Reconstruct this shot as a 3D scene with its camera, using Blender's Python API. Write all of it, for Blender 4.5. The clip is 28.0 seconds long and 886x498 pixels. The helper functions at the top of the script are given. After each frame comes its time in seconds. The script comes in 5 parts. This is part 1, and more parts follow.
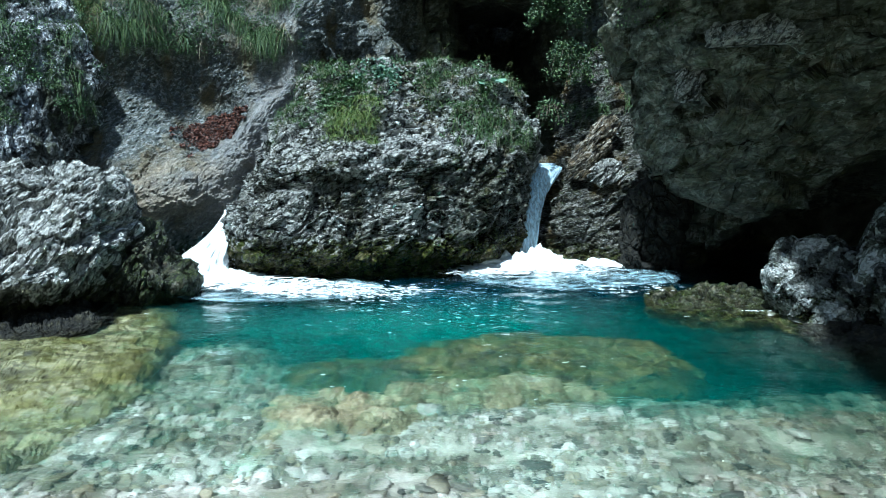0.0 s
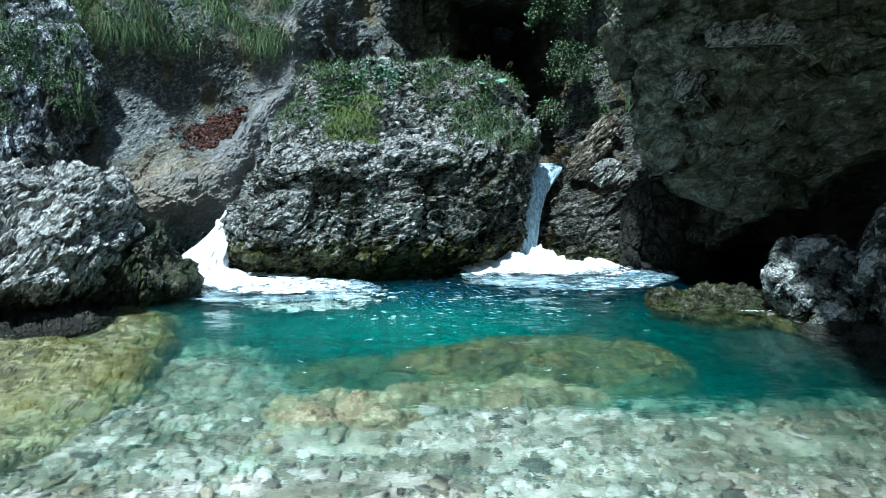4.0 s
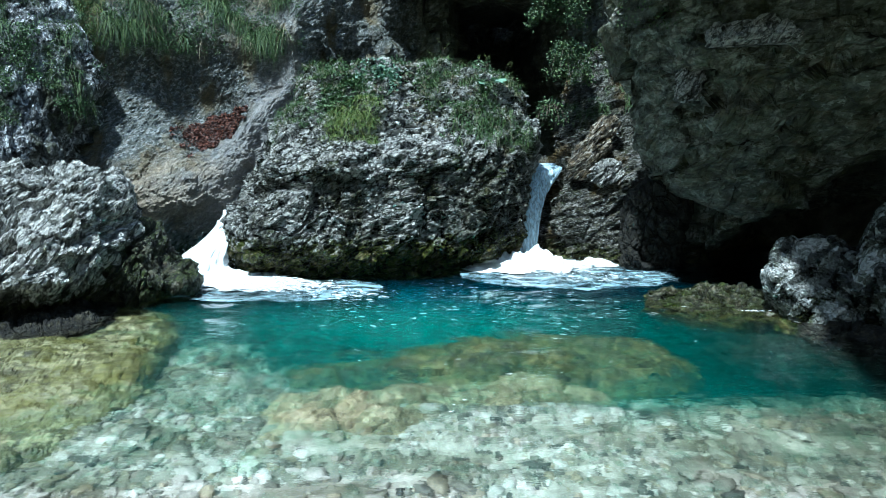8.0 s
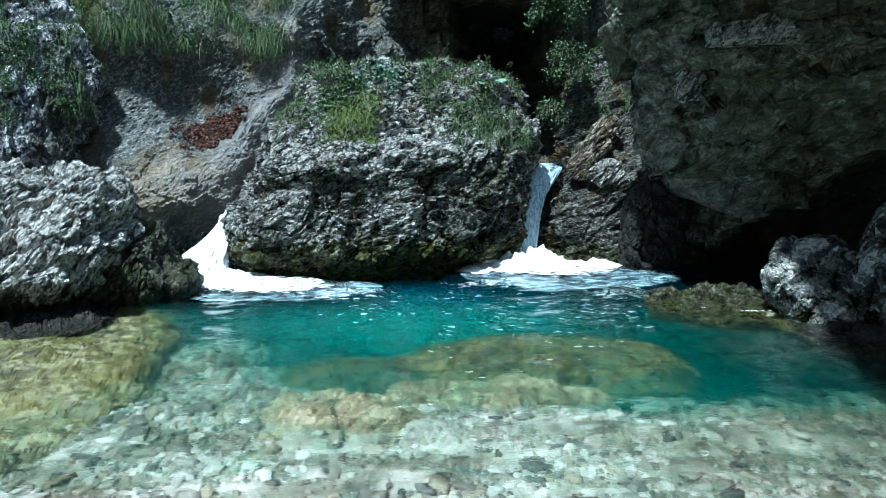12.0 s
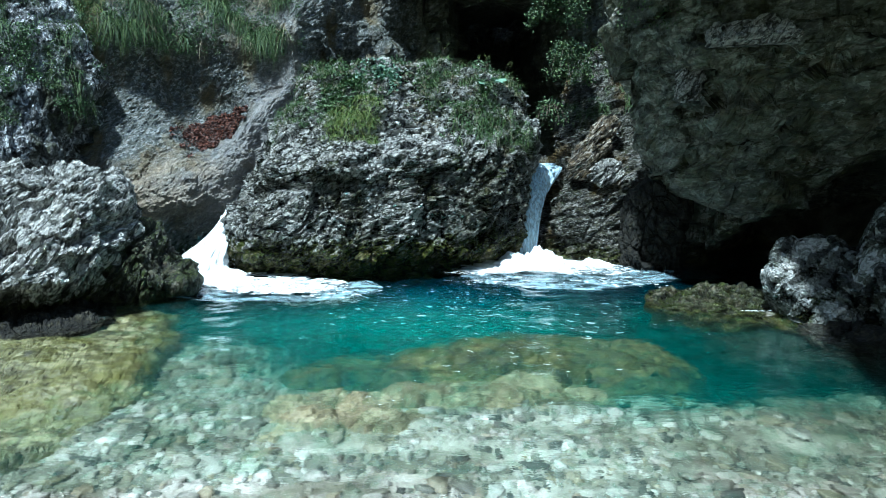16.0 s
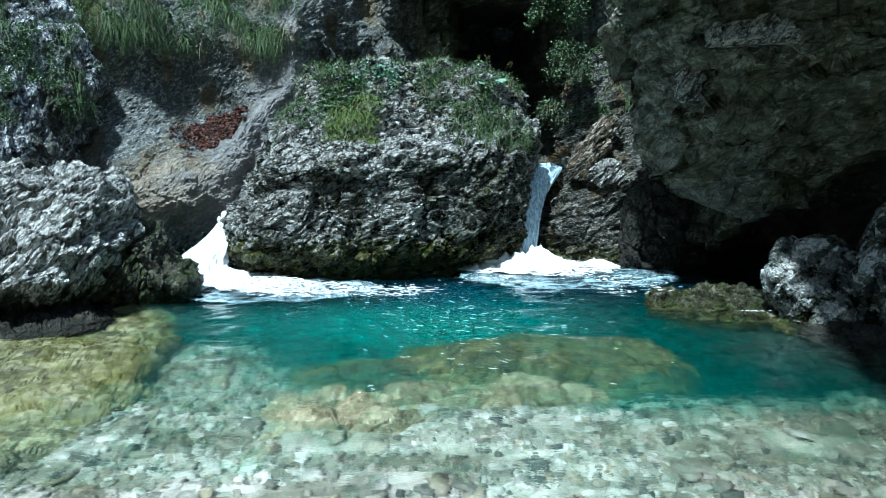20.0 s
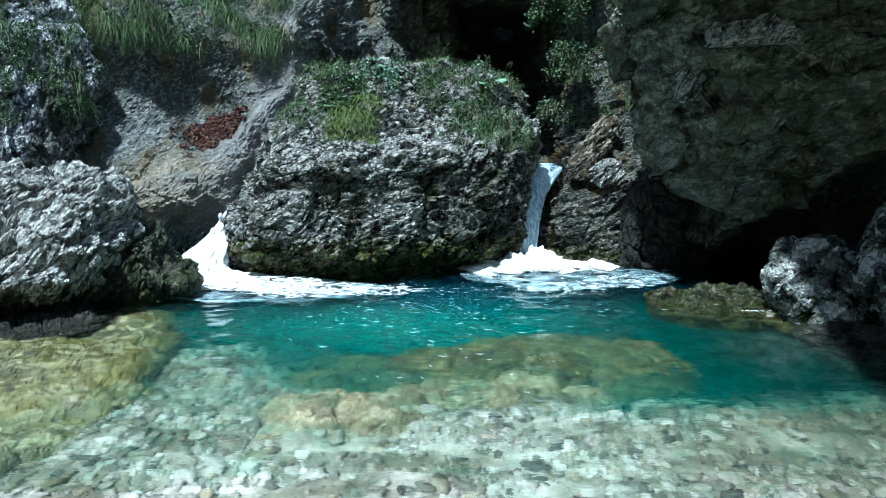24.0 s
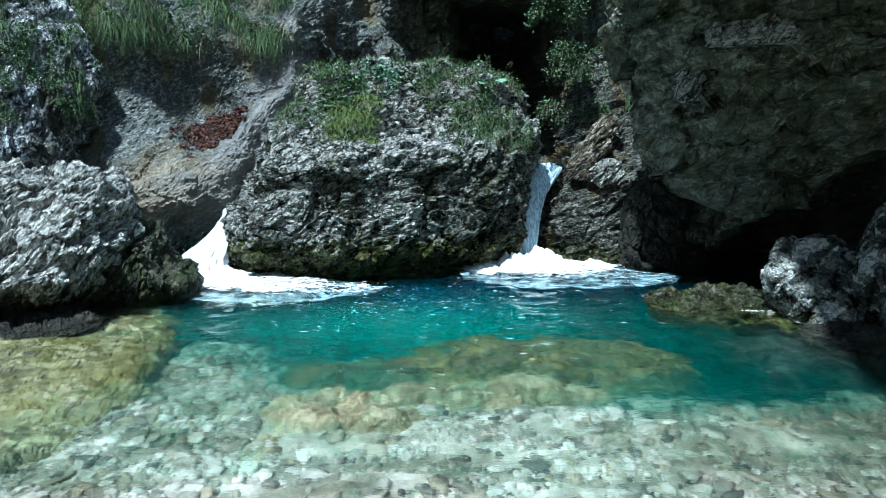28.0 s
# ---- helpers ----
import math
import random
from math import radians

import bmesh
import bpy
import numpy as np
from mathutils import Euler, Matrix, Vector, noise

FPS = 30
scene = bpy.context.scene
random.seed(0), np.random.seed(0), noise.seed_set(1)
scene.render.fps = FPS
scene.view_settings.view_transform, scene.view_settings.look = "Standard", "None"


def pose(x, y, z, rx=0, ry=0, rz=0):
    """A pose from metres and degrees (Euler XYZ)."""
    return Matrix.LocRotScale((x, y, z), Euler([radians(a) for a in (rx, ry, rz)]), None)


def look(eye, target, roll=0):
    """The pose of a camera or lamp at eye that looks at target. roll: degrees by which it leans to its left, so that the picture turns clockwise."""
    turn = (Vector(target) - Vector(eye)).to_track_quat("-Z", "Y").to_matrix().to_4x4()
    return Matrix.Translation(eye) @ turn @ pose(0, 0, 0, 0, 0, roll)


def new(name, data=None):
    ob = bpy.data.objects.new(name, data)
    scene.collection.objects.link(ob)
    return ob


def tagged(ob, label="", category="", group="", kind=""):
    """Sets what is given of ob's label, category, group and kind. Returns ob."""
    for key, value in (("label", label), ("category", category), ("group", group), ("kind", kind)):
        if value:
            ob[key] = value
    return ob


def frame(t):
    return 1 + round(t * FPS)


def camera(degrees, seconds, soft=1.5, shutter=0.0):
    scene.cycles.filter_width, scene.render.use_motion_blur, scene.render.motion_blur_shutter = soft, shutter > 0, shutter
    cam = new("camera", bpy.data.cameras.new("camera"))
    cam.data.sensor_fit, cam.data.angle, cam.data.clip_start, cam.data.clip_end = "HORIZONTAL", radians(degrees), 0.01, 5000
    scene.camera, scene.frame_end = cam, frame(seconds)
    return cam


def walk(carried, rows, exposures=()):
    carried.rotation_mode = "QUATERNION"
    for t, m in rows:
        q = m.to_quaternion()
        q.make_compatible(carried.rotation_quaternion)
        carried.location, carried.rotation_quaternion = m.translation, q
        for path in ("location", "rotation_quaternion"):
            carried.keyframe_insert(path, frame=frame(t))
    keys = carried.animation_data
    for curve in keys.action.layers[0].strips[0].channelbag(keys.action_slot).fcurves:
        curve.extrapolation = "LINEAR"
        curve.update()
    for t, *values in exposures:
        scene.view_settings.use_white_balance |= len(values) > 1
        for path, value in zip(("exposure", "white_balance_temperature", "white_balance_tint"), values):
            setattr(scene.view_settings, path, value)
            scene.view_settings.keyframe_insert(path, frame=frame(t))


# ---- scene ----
cam = camera(65, 28.0, soft=0.75)
EYE = (0.0, 0.0, 1.8)
walk(cam, [(0.0, pose(*EYE, 80.27, 0, 0)), (28.0, pose(*EYE, 80.27, 0, 0))],
     exposures=[(0.0, 0.66, 5130, -6), (28.0, 0.66, 5130, -6)])

# ---- light ----
SUN_TO = Vector((-0.24, -0.3, 0.925)).normalized()
world = bpy.data.worlds.new("gorge_sky")
scene.world = world
world.use_nodes = True
sky = world.node_tree.nodes.new("ShaderNodeTexSky")
sky.sky_type, sky.sun_disc = "NISHITA", False
sky.sun_elevation = math.asin(SUN_TO.z)
sky.sun_rotation = math.atan2(SUN_TO.x, SUN_TO.y)
back = world.node_tree.nodes["Background"]
back.inputs["Strength"].default_value = 0.095
world.node_tree.links.new(sky.outputs[0], back.inputs["Color"])
sun = new("sun", bpy.data.lights.new("sun", "SUN"))
sun.data.energy, sun.data.angle, sun.data.color = 5.0, radians(1.2), (1.0, 0.97, 0.92)
sun.matrix_world = look((6, 4, 30), Vector((6, 4, 30)) - SUN_TO)


# ---- noise on arrays ----
def hash3(i, seed):
    h = (i[..., 0] * 73856093) ^ (i[..., 1] * 19349663) ^ (i[..., 2] * 83492791) ^ (seed * 2654435761)
    h = (h ^ (h >> 13)) * 1274126177 & 0xFFFFFFFF
    h = ((h ^ (h >> 16)) * 2246822519) & 0xFFFFFFFF
    return ((h ^ (h >> 15)) & 0xFFFFFF) / float(0x1000000)


def vnoise(p, seed=0):
    i = np.floor(p).astype(np.int64)
    f = p - i
    f = f * f * f * (f * (f * 6 - 15) + 10)
    out = np.zeros(len(p))
    for dx in (0, 1):
        for dy in (0, 1):
            for dz in (0, 1):
                w = ((f[:, 0] if dx else 1 - f[:, 0]) * (f[:, 1] if dy else 1 - f[:, 1])
                     * (f[:, 2] if dz else 1 - f[:, 2]))
                out += w * hash3(i + np.array((dx, dy, dz)), seed)
    return out * 2 - 1


def fbm(p, octaves=4, seed=0, gain=0.5):
    out, a = np.zeros(len(p)), 1.0
    for k in range(octaves):
        out += a * vnoise(p * 2.03 ** k + 17.3 * k, seed + k)
        a *= gain
    return out


def blocks(p, seed=0, tilt=1.0):
    """Angular blocks: a tilted plateau for each cell, and the distance to the joint between cells."""
    i = np.floor(p).astype(np.int64)
    d1, d2 = np.full(len(p), 9.0), np.full(len(p), 9.0)
    val = np.zeros(len(p))
    for dx in (-1, 0, 1):
        for dy in (-1, 0, 1):
            for dz in (-1, 0, 1):
                c = i + np.array((dx, dy, dz))
                q = c + np.stack([hash3(c, seed + k) for k in (1, 2, 3)], -1)
                r = p - q
                d = np.sqrt((r * r).sum(-1))
                t = np.stack([hash3(c, seed + k) - 0.5 for k in (4, 5, 6)], -1)
                v = hash3(c, seed + 7) - 0.5 + tilt * (r * t).sum(-1)
                near = d < d1
                d2 = np.where(near, d1, np.minimum(d2, d))
                val = np.where(near, v, val)
                d1 = np.where(near, d, d1)
    return val, d2 - d1


def step(a, b, x):
    t = np.clip((x - a) / (b - a), 0, 1)
    return t * t * (3 - 2 * t)


def bump(x, y, cx, cy, rx, ry):
    return np.exp(-((x - cx) / rx) ** 2 - ((y - cy) / ry) ** 2)


# ---- materials ----
def nodes(name):
    m = bpy.data.materials.new(name)
    m.use_nodes = True
    t = m.node_tree
    return m, t, t.nodes["Principled BSDF"]


def node(t, kind, **inputs):
    n = t.nodes.new("ShaderNode" + kind)
    for k, v in inputs.items():
        s = n.inputs[k.replace("_", " ")]
        if hasattr(v, "is_output"):
            t.links.new(v, s)
        else:
            s.default_value = v
    return n


def mapping(t, scale, turn=(0, 0, 0)):
    co = node(t, "NewGeometry").outputs["Position"]
    co = node(t, "Mapping", Vector=co, Rotation=[radians(a) for a in turn]).outputs[0]
    return node(t, "Mapping", Vector=co, Scale=scale).outputs[0]


def ramp(t, fac, stops):
    n = node(t, "ValToRGB", Fac=fac)
    e = n.color_ramp.elements
    while len(e) < len(stops):
        e.new(0.5)
    for el, (pos, col) in zip(e, stops):
        el.position = pos
        el.color = (*col, 1) if len(col) == 3 else col
    return n.outputs["Color"]


def grey(v):
    return (v, v, v)


def mixc(t, fac, a, b, mode="MIX"):
    n = t.nodes.new("ShaderNodeMix")
    n.data_type, n.blend_type = "RGBA", mode
    for s, v in ((n.inputs[0], fac), (n.inputs[6], a), (n.inputs[7], b)):
        if hasattr(v, "is_output"):
            t.links.new(v, s)
        else:
            s.default_value = (*v, 1) if isinstance(v, tuple) and len(v) == 3 else v
    return n.outputs[2]


def tex(t, co, scale, detail=4, rough=0.6):
    return node(t, "TexNoise", Vector=co, Scale=scale, Detail=detail, Roughness=rough).outputs["Fac"]


def vmath(t, op, a, b):
    n = t.nodes.new("ShaderNodeVectorMath")
    n.operation = op
    t.links.new(a, n.inputs[0])
    s = n.inputs["Scale"] if op == "SCALE" else n.inputs[1]
    if hasattr(b, "is_output"):
        t.links.new(b, s)
    else:
        s.default_value = b
    return n.outputs["Value"] if op == "DOT_PRODUCT" else n.outputs["Vector"]


def madd(t, a, k, c):
    n = node(t, "Math")
    n.operation = "MULTIPLY_ADD"
    for s, v in zip(n.inputs, (a, k, c)):
        if hasattr(v, "is_output"):
            t.links.new(v, s)
        else:
            s.default_value = v
    return n.outputs[0]


def facets(t, co, scale):
    """The height of small tilted fracture faces, and a tone for each."""
    v = node(t, "TexVoronoi", Vector=co, Scale=scale)
    lean = vmath(t, "SUBTRACT", v.outputs["Color"], (0.5, 0.5, 0.5))
    return vmath(t, "DOT_PRODUCT", vmath(t, "SUBTRACT", co, v.outputs["Position"]), lean), node(t, "SeparateColor", Color=v.outputs["Color"]).outputs[1]


def rock_mat(name, dark, mid, light, pale=0.5, stretch=(1, 1, 1), turn=(0, 0, 0), rough=(0.3, 0.75),
             algae=None, moss=0.0, stain=None, grain=1.0, relief=0.9, dry=None, tan=None, wet=None, cracks=0.8, cells=0.7, pale_by_x=None):
    """Limestone: patches, pale crust, fine grain, joints; algae: top of the wet green band; moss: cover on upper faces."""
    m, t, b = nodes(name)
    co = mapping(t, stretch, turn)
    big = tex(t, co, 1.1, 5, 0.65)
    med = tex(t, co, 7.0 * grain, 6, 0.7)
    fine = tex(t, co, 45.0 * grain, 5, 0.75)
    wob = node(t, "TexNoise", Vector=co, Scale=11.0 * grain, Detail=4, Roughness=0.65).outputs["Color"]
    cw = vmath(t, "ADD", co, vmath(t, "SCALE", vmath(t, "SUBTRACT", wob, (0.5, 0.5, 0.5)), 0.11 / grain))
    t1 = facets(t, cw, 6.0 * grain)[0]
    t2, c2 = facets(t, cw, 15.0 * grain)
    t3, c3 = facets(t, cw, 38.0 * grain)
    flake = madd(t, c3, 0.35, madd(t, c2, 0.4, madd(t, med, 1.0, -0.37)))
    col = ramp(t, big, [(0.32, dark), (0.52, mid), (0.72, mid)])
    col = mixc(t, ramp(t, flake, [(0.66 - 0.24 * pale, grey(0)), (0.78 - 0.24 * pale, grey(1))]), col, light)
    col = mixc(t, ramp(t, flake, [(0.26, grey(1)), (0.34, grey(0))]), col, dark)
    spots = ramp(t, fine, [(0.36, grey(0.4)), (0.5, grey(0.95)), (0.68, grey(1.25))])
    col = mixc(t, 0.8, col, spots, "MULTIPLY")
    lines = []
    for k in (4.2, 12.0):
        edge = node(t, "TexVoronoi", Vector=cw, Scale=k * grain)
        edge.feature = "DISTANCE_TO_EDGE"
        lines.append(ramp(t, madd(t, tex(t, co, k * 0.6 * grain, 3), -0.16, madd(t, edge.outputs["Distance"], 1.0, 0.05)), [(0.0, grey(0)), (0.03, grey(1))]))
    joints = mixc(t, 1.0, lines[0], mixc(t, 0.6, grey(1.0), lines[1]), "MULTIPLY")
    if stain:
        s = ramp(t, tex(t, mapping(t, (1.6, 1.6, 0.5)), 1.3, 4), [(0.5, grey(0)), (0.64, grey(1))])
        col = mixc(t, s, col, mixc(t, 0.6, stain, spots, "MULTIPLY"))
    geo = node(t, "NewGeometry")
    sep = node(t, "SeparateXYZ", Vector=geo.outputs["Position"]).outputs["Z"]
    if tan:
        lev = madd(t, big, 1.6, madd(t, sep, 1.0, -0.8))
        zone = mixc(t, 1.0, node(t, "MapRange", Value=lev, From_Min=0.1, From_Max=0.6).outputs[0],
                    node(t, "MapRange", Value=lev, From_Min=0.95, From_Max=1.45, To_Min=1.0, To_Max=0.0).outputs[0], "MULTIPLY")
        col = mixc(t, zone, col, mixc(t, 0.75, tan, spots, "MULTIPLY"))
    # paler zone set by x and height, ending at a fixed x
    if pale_by_x:
        px = node(t, "SeparateXYZ", Vector=geo.outputs["Position"]).outputs["X"]
        pale_zone = node(t, "MapRange", Value=madd(t, big, 1.6, madd(t, sep, -0.35, px)), From_Min=pale_by_x[0], From_Max=pale_by_x[1], To_Max=0.85).outputs[0]
        pale_zone = mixc(t, 1.0, pale_zone, node(t, "MapRange", Value=px, From_Min=-2.6, From_Max=-2.2, To_Min=1.0, To_Max=0.0).outputs[0], "MULTIPLY")
        col = mixc(t, pale_zone, col, mixc(t, 0.8, (0.5, 0.475, 0.51), spots, "MULTIPLY"))
    # sunlit look of the tops put into the colour: pale flecks grow with height
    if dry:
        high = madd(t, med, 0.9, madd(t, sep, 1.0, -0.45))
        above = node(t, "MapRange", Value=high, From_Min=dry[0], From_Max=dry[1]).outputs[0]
        lit_fleck = ramp(t, flake, [(0.44, grey(0)), (0.5, grey(1))])
        col = mixc(t, mixc(t, 1.0, above, lit_fleck, "MULTIPLY"), col, mixc(t, 0.6, light, spots, "MULTIPLY"))
    # shade on the side facing the cliff, painted dark by x below a height
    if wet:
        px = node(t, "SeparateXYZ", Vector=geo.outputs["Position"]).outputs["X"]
        side_shade = mixc(t, 1.0, node(t, "MapRange", Value=madd(t, big, 1.2, px), From_Min=wet[0], From_Max=wet[1]).outputs[0],
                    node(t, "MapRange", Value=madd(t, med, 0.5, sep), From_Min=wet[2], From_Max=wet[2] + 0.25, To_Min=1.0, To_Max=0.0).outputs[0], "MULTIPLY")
        col = mixc(t, side_shade, col, (0.3, 0.31, 0.325), "MULTIPLY")
    if algae is not None:
        lift = node(t, "Math", Value=sep)
        t.links.new(node(t, "MapRange", Value=med, From_Min=0.3, From_Max=0.7, To_Min=-0.25, To_Max=0.25).outputs[0], lift.inputs[1])
        band = node(t, "MapRange", Value=lift.outputs[0], From_Min=algae - 0.12, From_Max=algae + 0.12, To_Min=1.0, To_Max=0.0).outputs[0]
        slime = ramp(t, med, [(0.35, (0.012, 0.012, 0.006)), (0.5, (0.055, 0.066, 0.012)), (0.62, (0.13, 0.1, 0.035))])
        col = mixc(t, node(t, "Math", Value=band).outputs[0], col, slime)
        t.nodes[-1].name = "slime"
    if moss:
        up = node(t, "SeparateXYZ", Vector=geo.outputs["Normal"]).outputs["Z"]
        cover = node(t, "Math", Value=up)
        cover.operation = "MULTIPLY"
        t.links.new(ramp(t, tex(t, mapping(t, (1, 1, 1)), 2.6, 5), [(0.62 - 0.3 * moss, grey(0)), (0.75 - 0.3 * moss, grey(1))]), cover.inputs[1])
        green = ramp(t, fine, [(0.35, (0.006, 0.012, 0.003)), (0.55, (0.035, 0.05, 0.008)), (0.7, (0.17, 0.19, 0.03))])
        col = mixc(t, ramp(t, cover.outputs[0], [(0.12, grey(0)), (0.4, grey(1))]), col, green)
    t.links.new(ramp(t, med, [(0.35, grey(rough[0])), (0.65, grey(rough[1]))]), b.inputs["Roughness"])
    tone = mixc(t, 0.5, ramp(t, c2, [(0.0, grey(0.5)), (1.0, grey(1.6))]), ramp(t, c3, [(0.0, grey(0.5)), (1.0, grey(1.6))]))
    col = mixc(t, cells, col, tone, "MULTIPLY")
    t.links.new(mixc(t, cracks, col, mixc(t, 1.0, col, joints, "MULTIPLY")), b.inputs["Base Color"])
    h = madd(t, t3, 1.6, madd(t, t2, 1.4, madd(t, t1, 1.0, madd(t, fine, 0.006, madd(t, joints, 0.012, 0.0)))))
    t.links.new(node(t, "Bump", Strength=relief, Distance=1.0, Height=h).outputs[0], b.inputs["Normal"])
    return m


# dry and wet here put the sunlit top and the shaded side into colour
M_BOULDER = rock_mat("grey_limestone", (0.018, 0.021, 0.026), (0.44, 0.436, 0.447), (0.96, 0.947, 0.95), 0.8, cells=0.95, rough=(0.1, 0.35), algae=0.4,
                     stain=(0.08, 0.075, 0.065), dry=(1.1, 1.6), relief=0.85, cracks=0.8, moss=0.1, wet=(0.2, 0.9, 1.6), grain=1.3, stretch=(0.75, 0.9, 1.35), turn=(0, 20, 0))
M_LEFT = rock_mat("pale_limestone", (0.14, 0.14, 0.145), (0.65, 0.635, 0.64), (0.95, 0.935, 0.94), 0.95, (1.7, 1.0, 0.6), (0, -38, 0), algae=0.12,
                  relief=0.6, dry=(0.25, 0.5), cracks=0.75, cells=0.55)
M_SPUR = rock_mat("mossy_limestone", (0.02, 0.02, 0.017), (0.06, 0.06, 0.052), (0.22, 0.22, 0.21), 0.3, algae=-0.05, moss=0.7, stretch=(1.4, 1, 0.7), turn=(0, -32, 0))
# darker copy of the mossy limestone, with the cliff's shade in its colour
M_SHELF = rock_mat("mossy_wet_shade_shelf", (0.008, 0.009, 0.006), (0.028, 0.03, 0.018), (0.16, 0.16, 0.14), 0.35, algae=-0.1, moss=0.5, rough=(0.2, 0.5))
M_CLIFF = rock_mat("dark_limestone", (0.03, 0.034, 0.034), (0.21, 0.22, 0.205), (0.42, 0.43, 0.42), 0.35, (0.8, 1, 1.3), (0, 14, 0), grain=0.6,
                   rough=(0.3, 0.7), algae=0.1, stain=(0.1, 0.105, 0.075), relief=0.4, cracks=0.5, cells=0.35)
M_SCOOP = rock_mat("blue_grey_limestone", (0.05, 0.06, 0.077), (0.145, 0.163, 0.2), (0.45, 0.47, 0.53), 0.42, (1, 1, 1.6), (0, 35, 0), pale_by_x=(-3.4, -2.7),
                   stain=(0.2, 0.15, 0.1), algae=0.1, relief=0.6, cracks=0.12, grain=1.3, tan=(0.62, 0.5, 0.4))
M_BANK = rock_mat("broken_grey_limestone", (0.04, 0.045, 0.052), (0.32, 0.335, 0.36), (0.72, 0.73, 0.77), 0.7, (1.2, 1, 0.8), (0, -25, 0),
                  stain=(0.05, 0.055, 0.03), relief=0.9)
M_PILLAR = rock_mat("layered_limestone", (0.04, 0.038, 0.038), (0.12, 0.115, 0.11), (0.65, 0.64, 0.66), 0.45, (1, 1, 3.0), (0, 18, 0),
                    rough=(0.18, 0.6), algae=0.15, stain=(0.22, 0.13, 0.045), moss=0.2)
M_OCHRE = rock_mat("ochre_limestone", (0.04, 0.032, 0.02), (0.15, 0.112, 0.06), (0.46, 0.42, 0.36), 0.5, (0.5, 0.8, 2.4), (0, 40, 0), rough=(0.2, 0.5), relief=0.7)
M_SMALL = rock_mat("grey_stone", (0.08, 0.086, 0.092), (0.46, 0.48, 0.5), (0.9, 0.905, 0.93), 0.6, algae=-0.05, moss=0.03, rough=(0.08, 0.32), relief=0.8, grain=0.5)
M_LEDGE = rock_mat("algae_coated_ledge", (0.035, 0.034, 0.01), (0.1, 0.096, 0.03), (0.19, 0.182, 0.1), 0.5, rough=(0.5, 0.8), relief=0.2, grain=0.45,
                   stain=(0.09, 0.086, 0.016), cracks=0.15, cells=0.2)
M_SUNKEN = rock_mat("brown_algae_rock", (0.016, 0.017, 0.003), (0.048, 0.05, 0.008), (0.1, 0.092, 0.03), 0.3, rough=(0.5, 0.8), relief=0.12, grain=0.4, cracks=0.1, cells=0.12)
# slimed rock taken near black: the bank's shade is put into this colour
M_DARK = rock_mat("shade_dark_slimed_rock", (0.005, 0.005, 0.003), (0.011, 0.01, 0.005), (0.028, 0.025, 0.014), 0.2, rough=(0.75, 0.9), relief=0.4)
M_SLAB = rock_mat("tan_rock", (0.11, 0.096, 0.05), (0.18, 0.157, 0.088), (0.26, 0.232, 0.15), 0.4, rough=(0.5, 0.8), relief=0.12, grain=0.4, cracks=0.15, cells=0.2)


def cliff_shade(t, col):
    """Shade near the cliff painted into the bed's colours: browner and darker with x."""
    x = node(t, "SeparateXYZ", Vector=node(t, "NewGeometry").outputs["Position"]).outputs["X"]
    lev = madd(t, tex(t, mapping(t, (1, 1, 1)), 1.6, 4), 1.6, x)
    return mixc(t, node(t, "MapRange", Value=lev, From_Min=1.5, From_Max=3.2, To_Max=0.6).outputs[0], col, (0.42, 0.39, 0.31), "MULTIPLY")


def blotch(t, col):
    """Patches of clean and silted gravel."""
    low = tex(t, mapping(t, (0.8, 1.5, 1)), 1.5, 4, 0.6)
    return mixc(t, 1.0, col, ramp(t, low, [(0.36, (0.5, 0.5, 0.4)), (0.5, (0.95, 0.95, 0.92)), (0.62, (1.45, 1.45, 1.48))]), "MULTIPLY")


def bed_mat():
    m, t, b = nodes("pool_bed_silt")
    co = mapping(t, (1, 1, 1))
    med, fine = tex(t, co, 3.0, 6), tex(t, co, 30.0, 5)
    col = ramp(t, med, [(0.36, (0.1, 0.098, 0.078)), (0.5, (0.2, 0.193, 0.16)), (0.62, (0.34, 0.33, 0.29))])
    col = mixc(t, 0.7, col, ramp(t, fine, [(0.35, grey(0.55)), (0.6, grey(1.1))]), "MULTIPLY")
    z = node(t, "SeparateXYZ", Vector=node(t, "NewGeometry").outputs["Position"]).outputs["Z"]
    dry = node(t, "MapRange", Value=z, From_Min=0.5, From_Max=1.4).outputs[0]
    soil = ramp(t, med, [(0.4, (0.03, 0.045, 0.015)), (0.6, (0.07, 0.08, 0.03))])
    t.links.new(mixc(t, dry, blotch(t, cliff_shade(t, col)), soil), b.inputs["Base Color"])
    b.inputs["Roughness"].default_value = 0.85
    t.links.new(node(t, "Bump", Strength=0.45, Distance=0.04, Height=fine).outputs[0], b.inputs["Normal"])
    return m


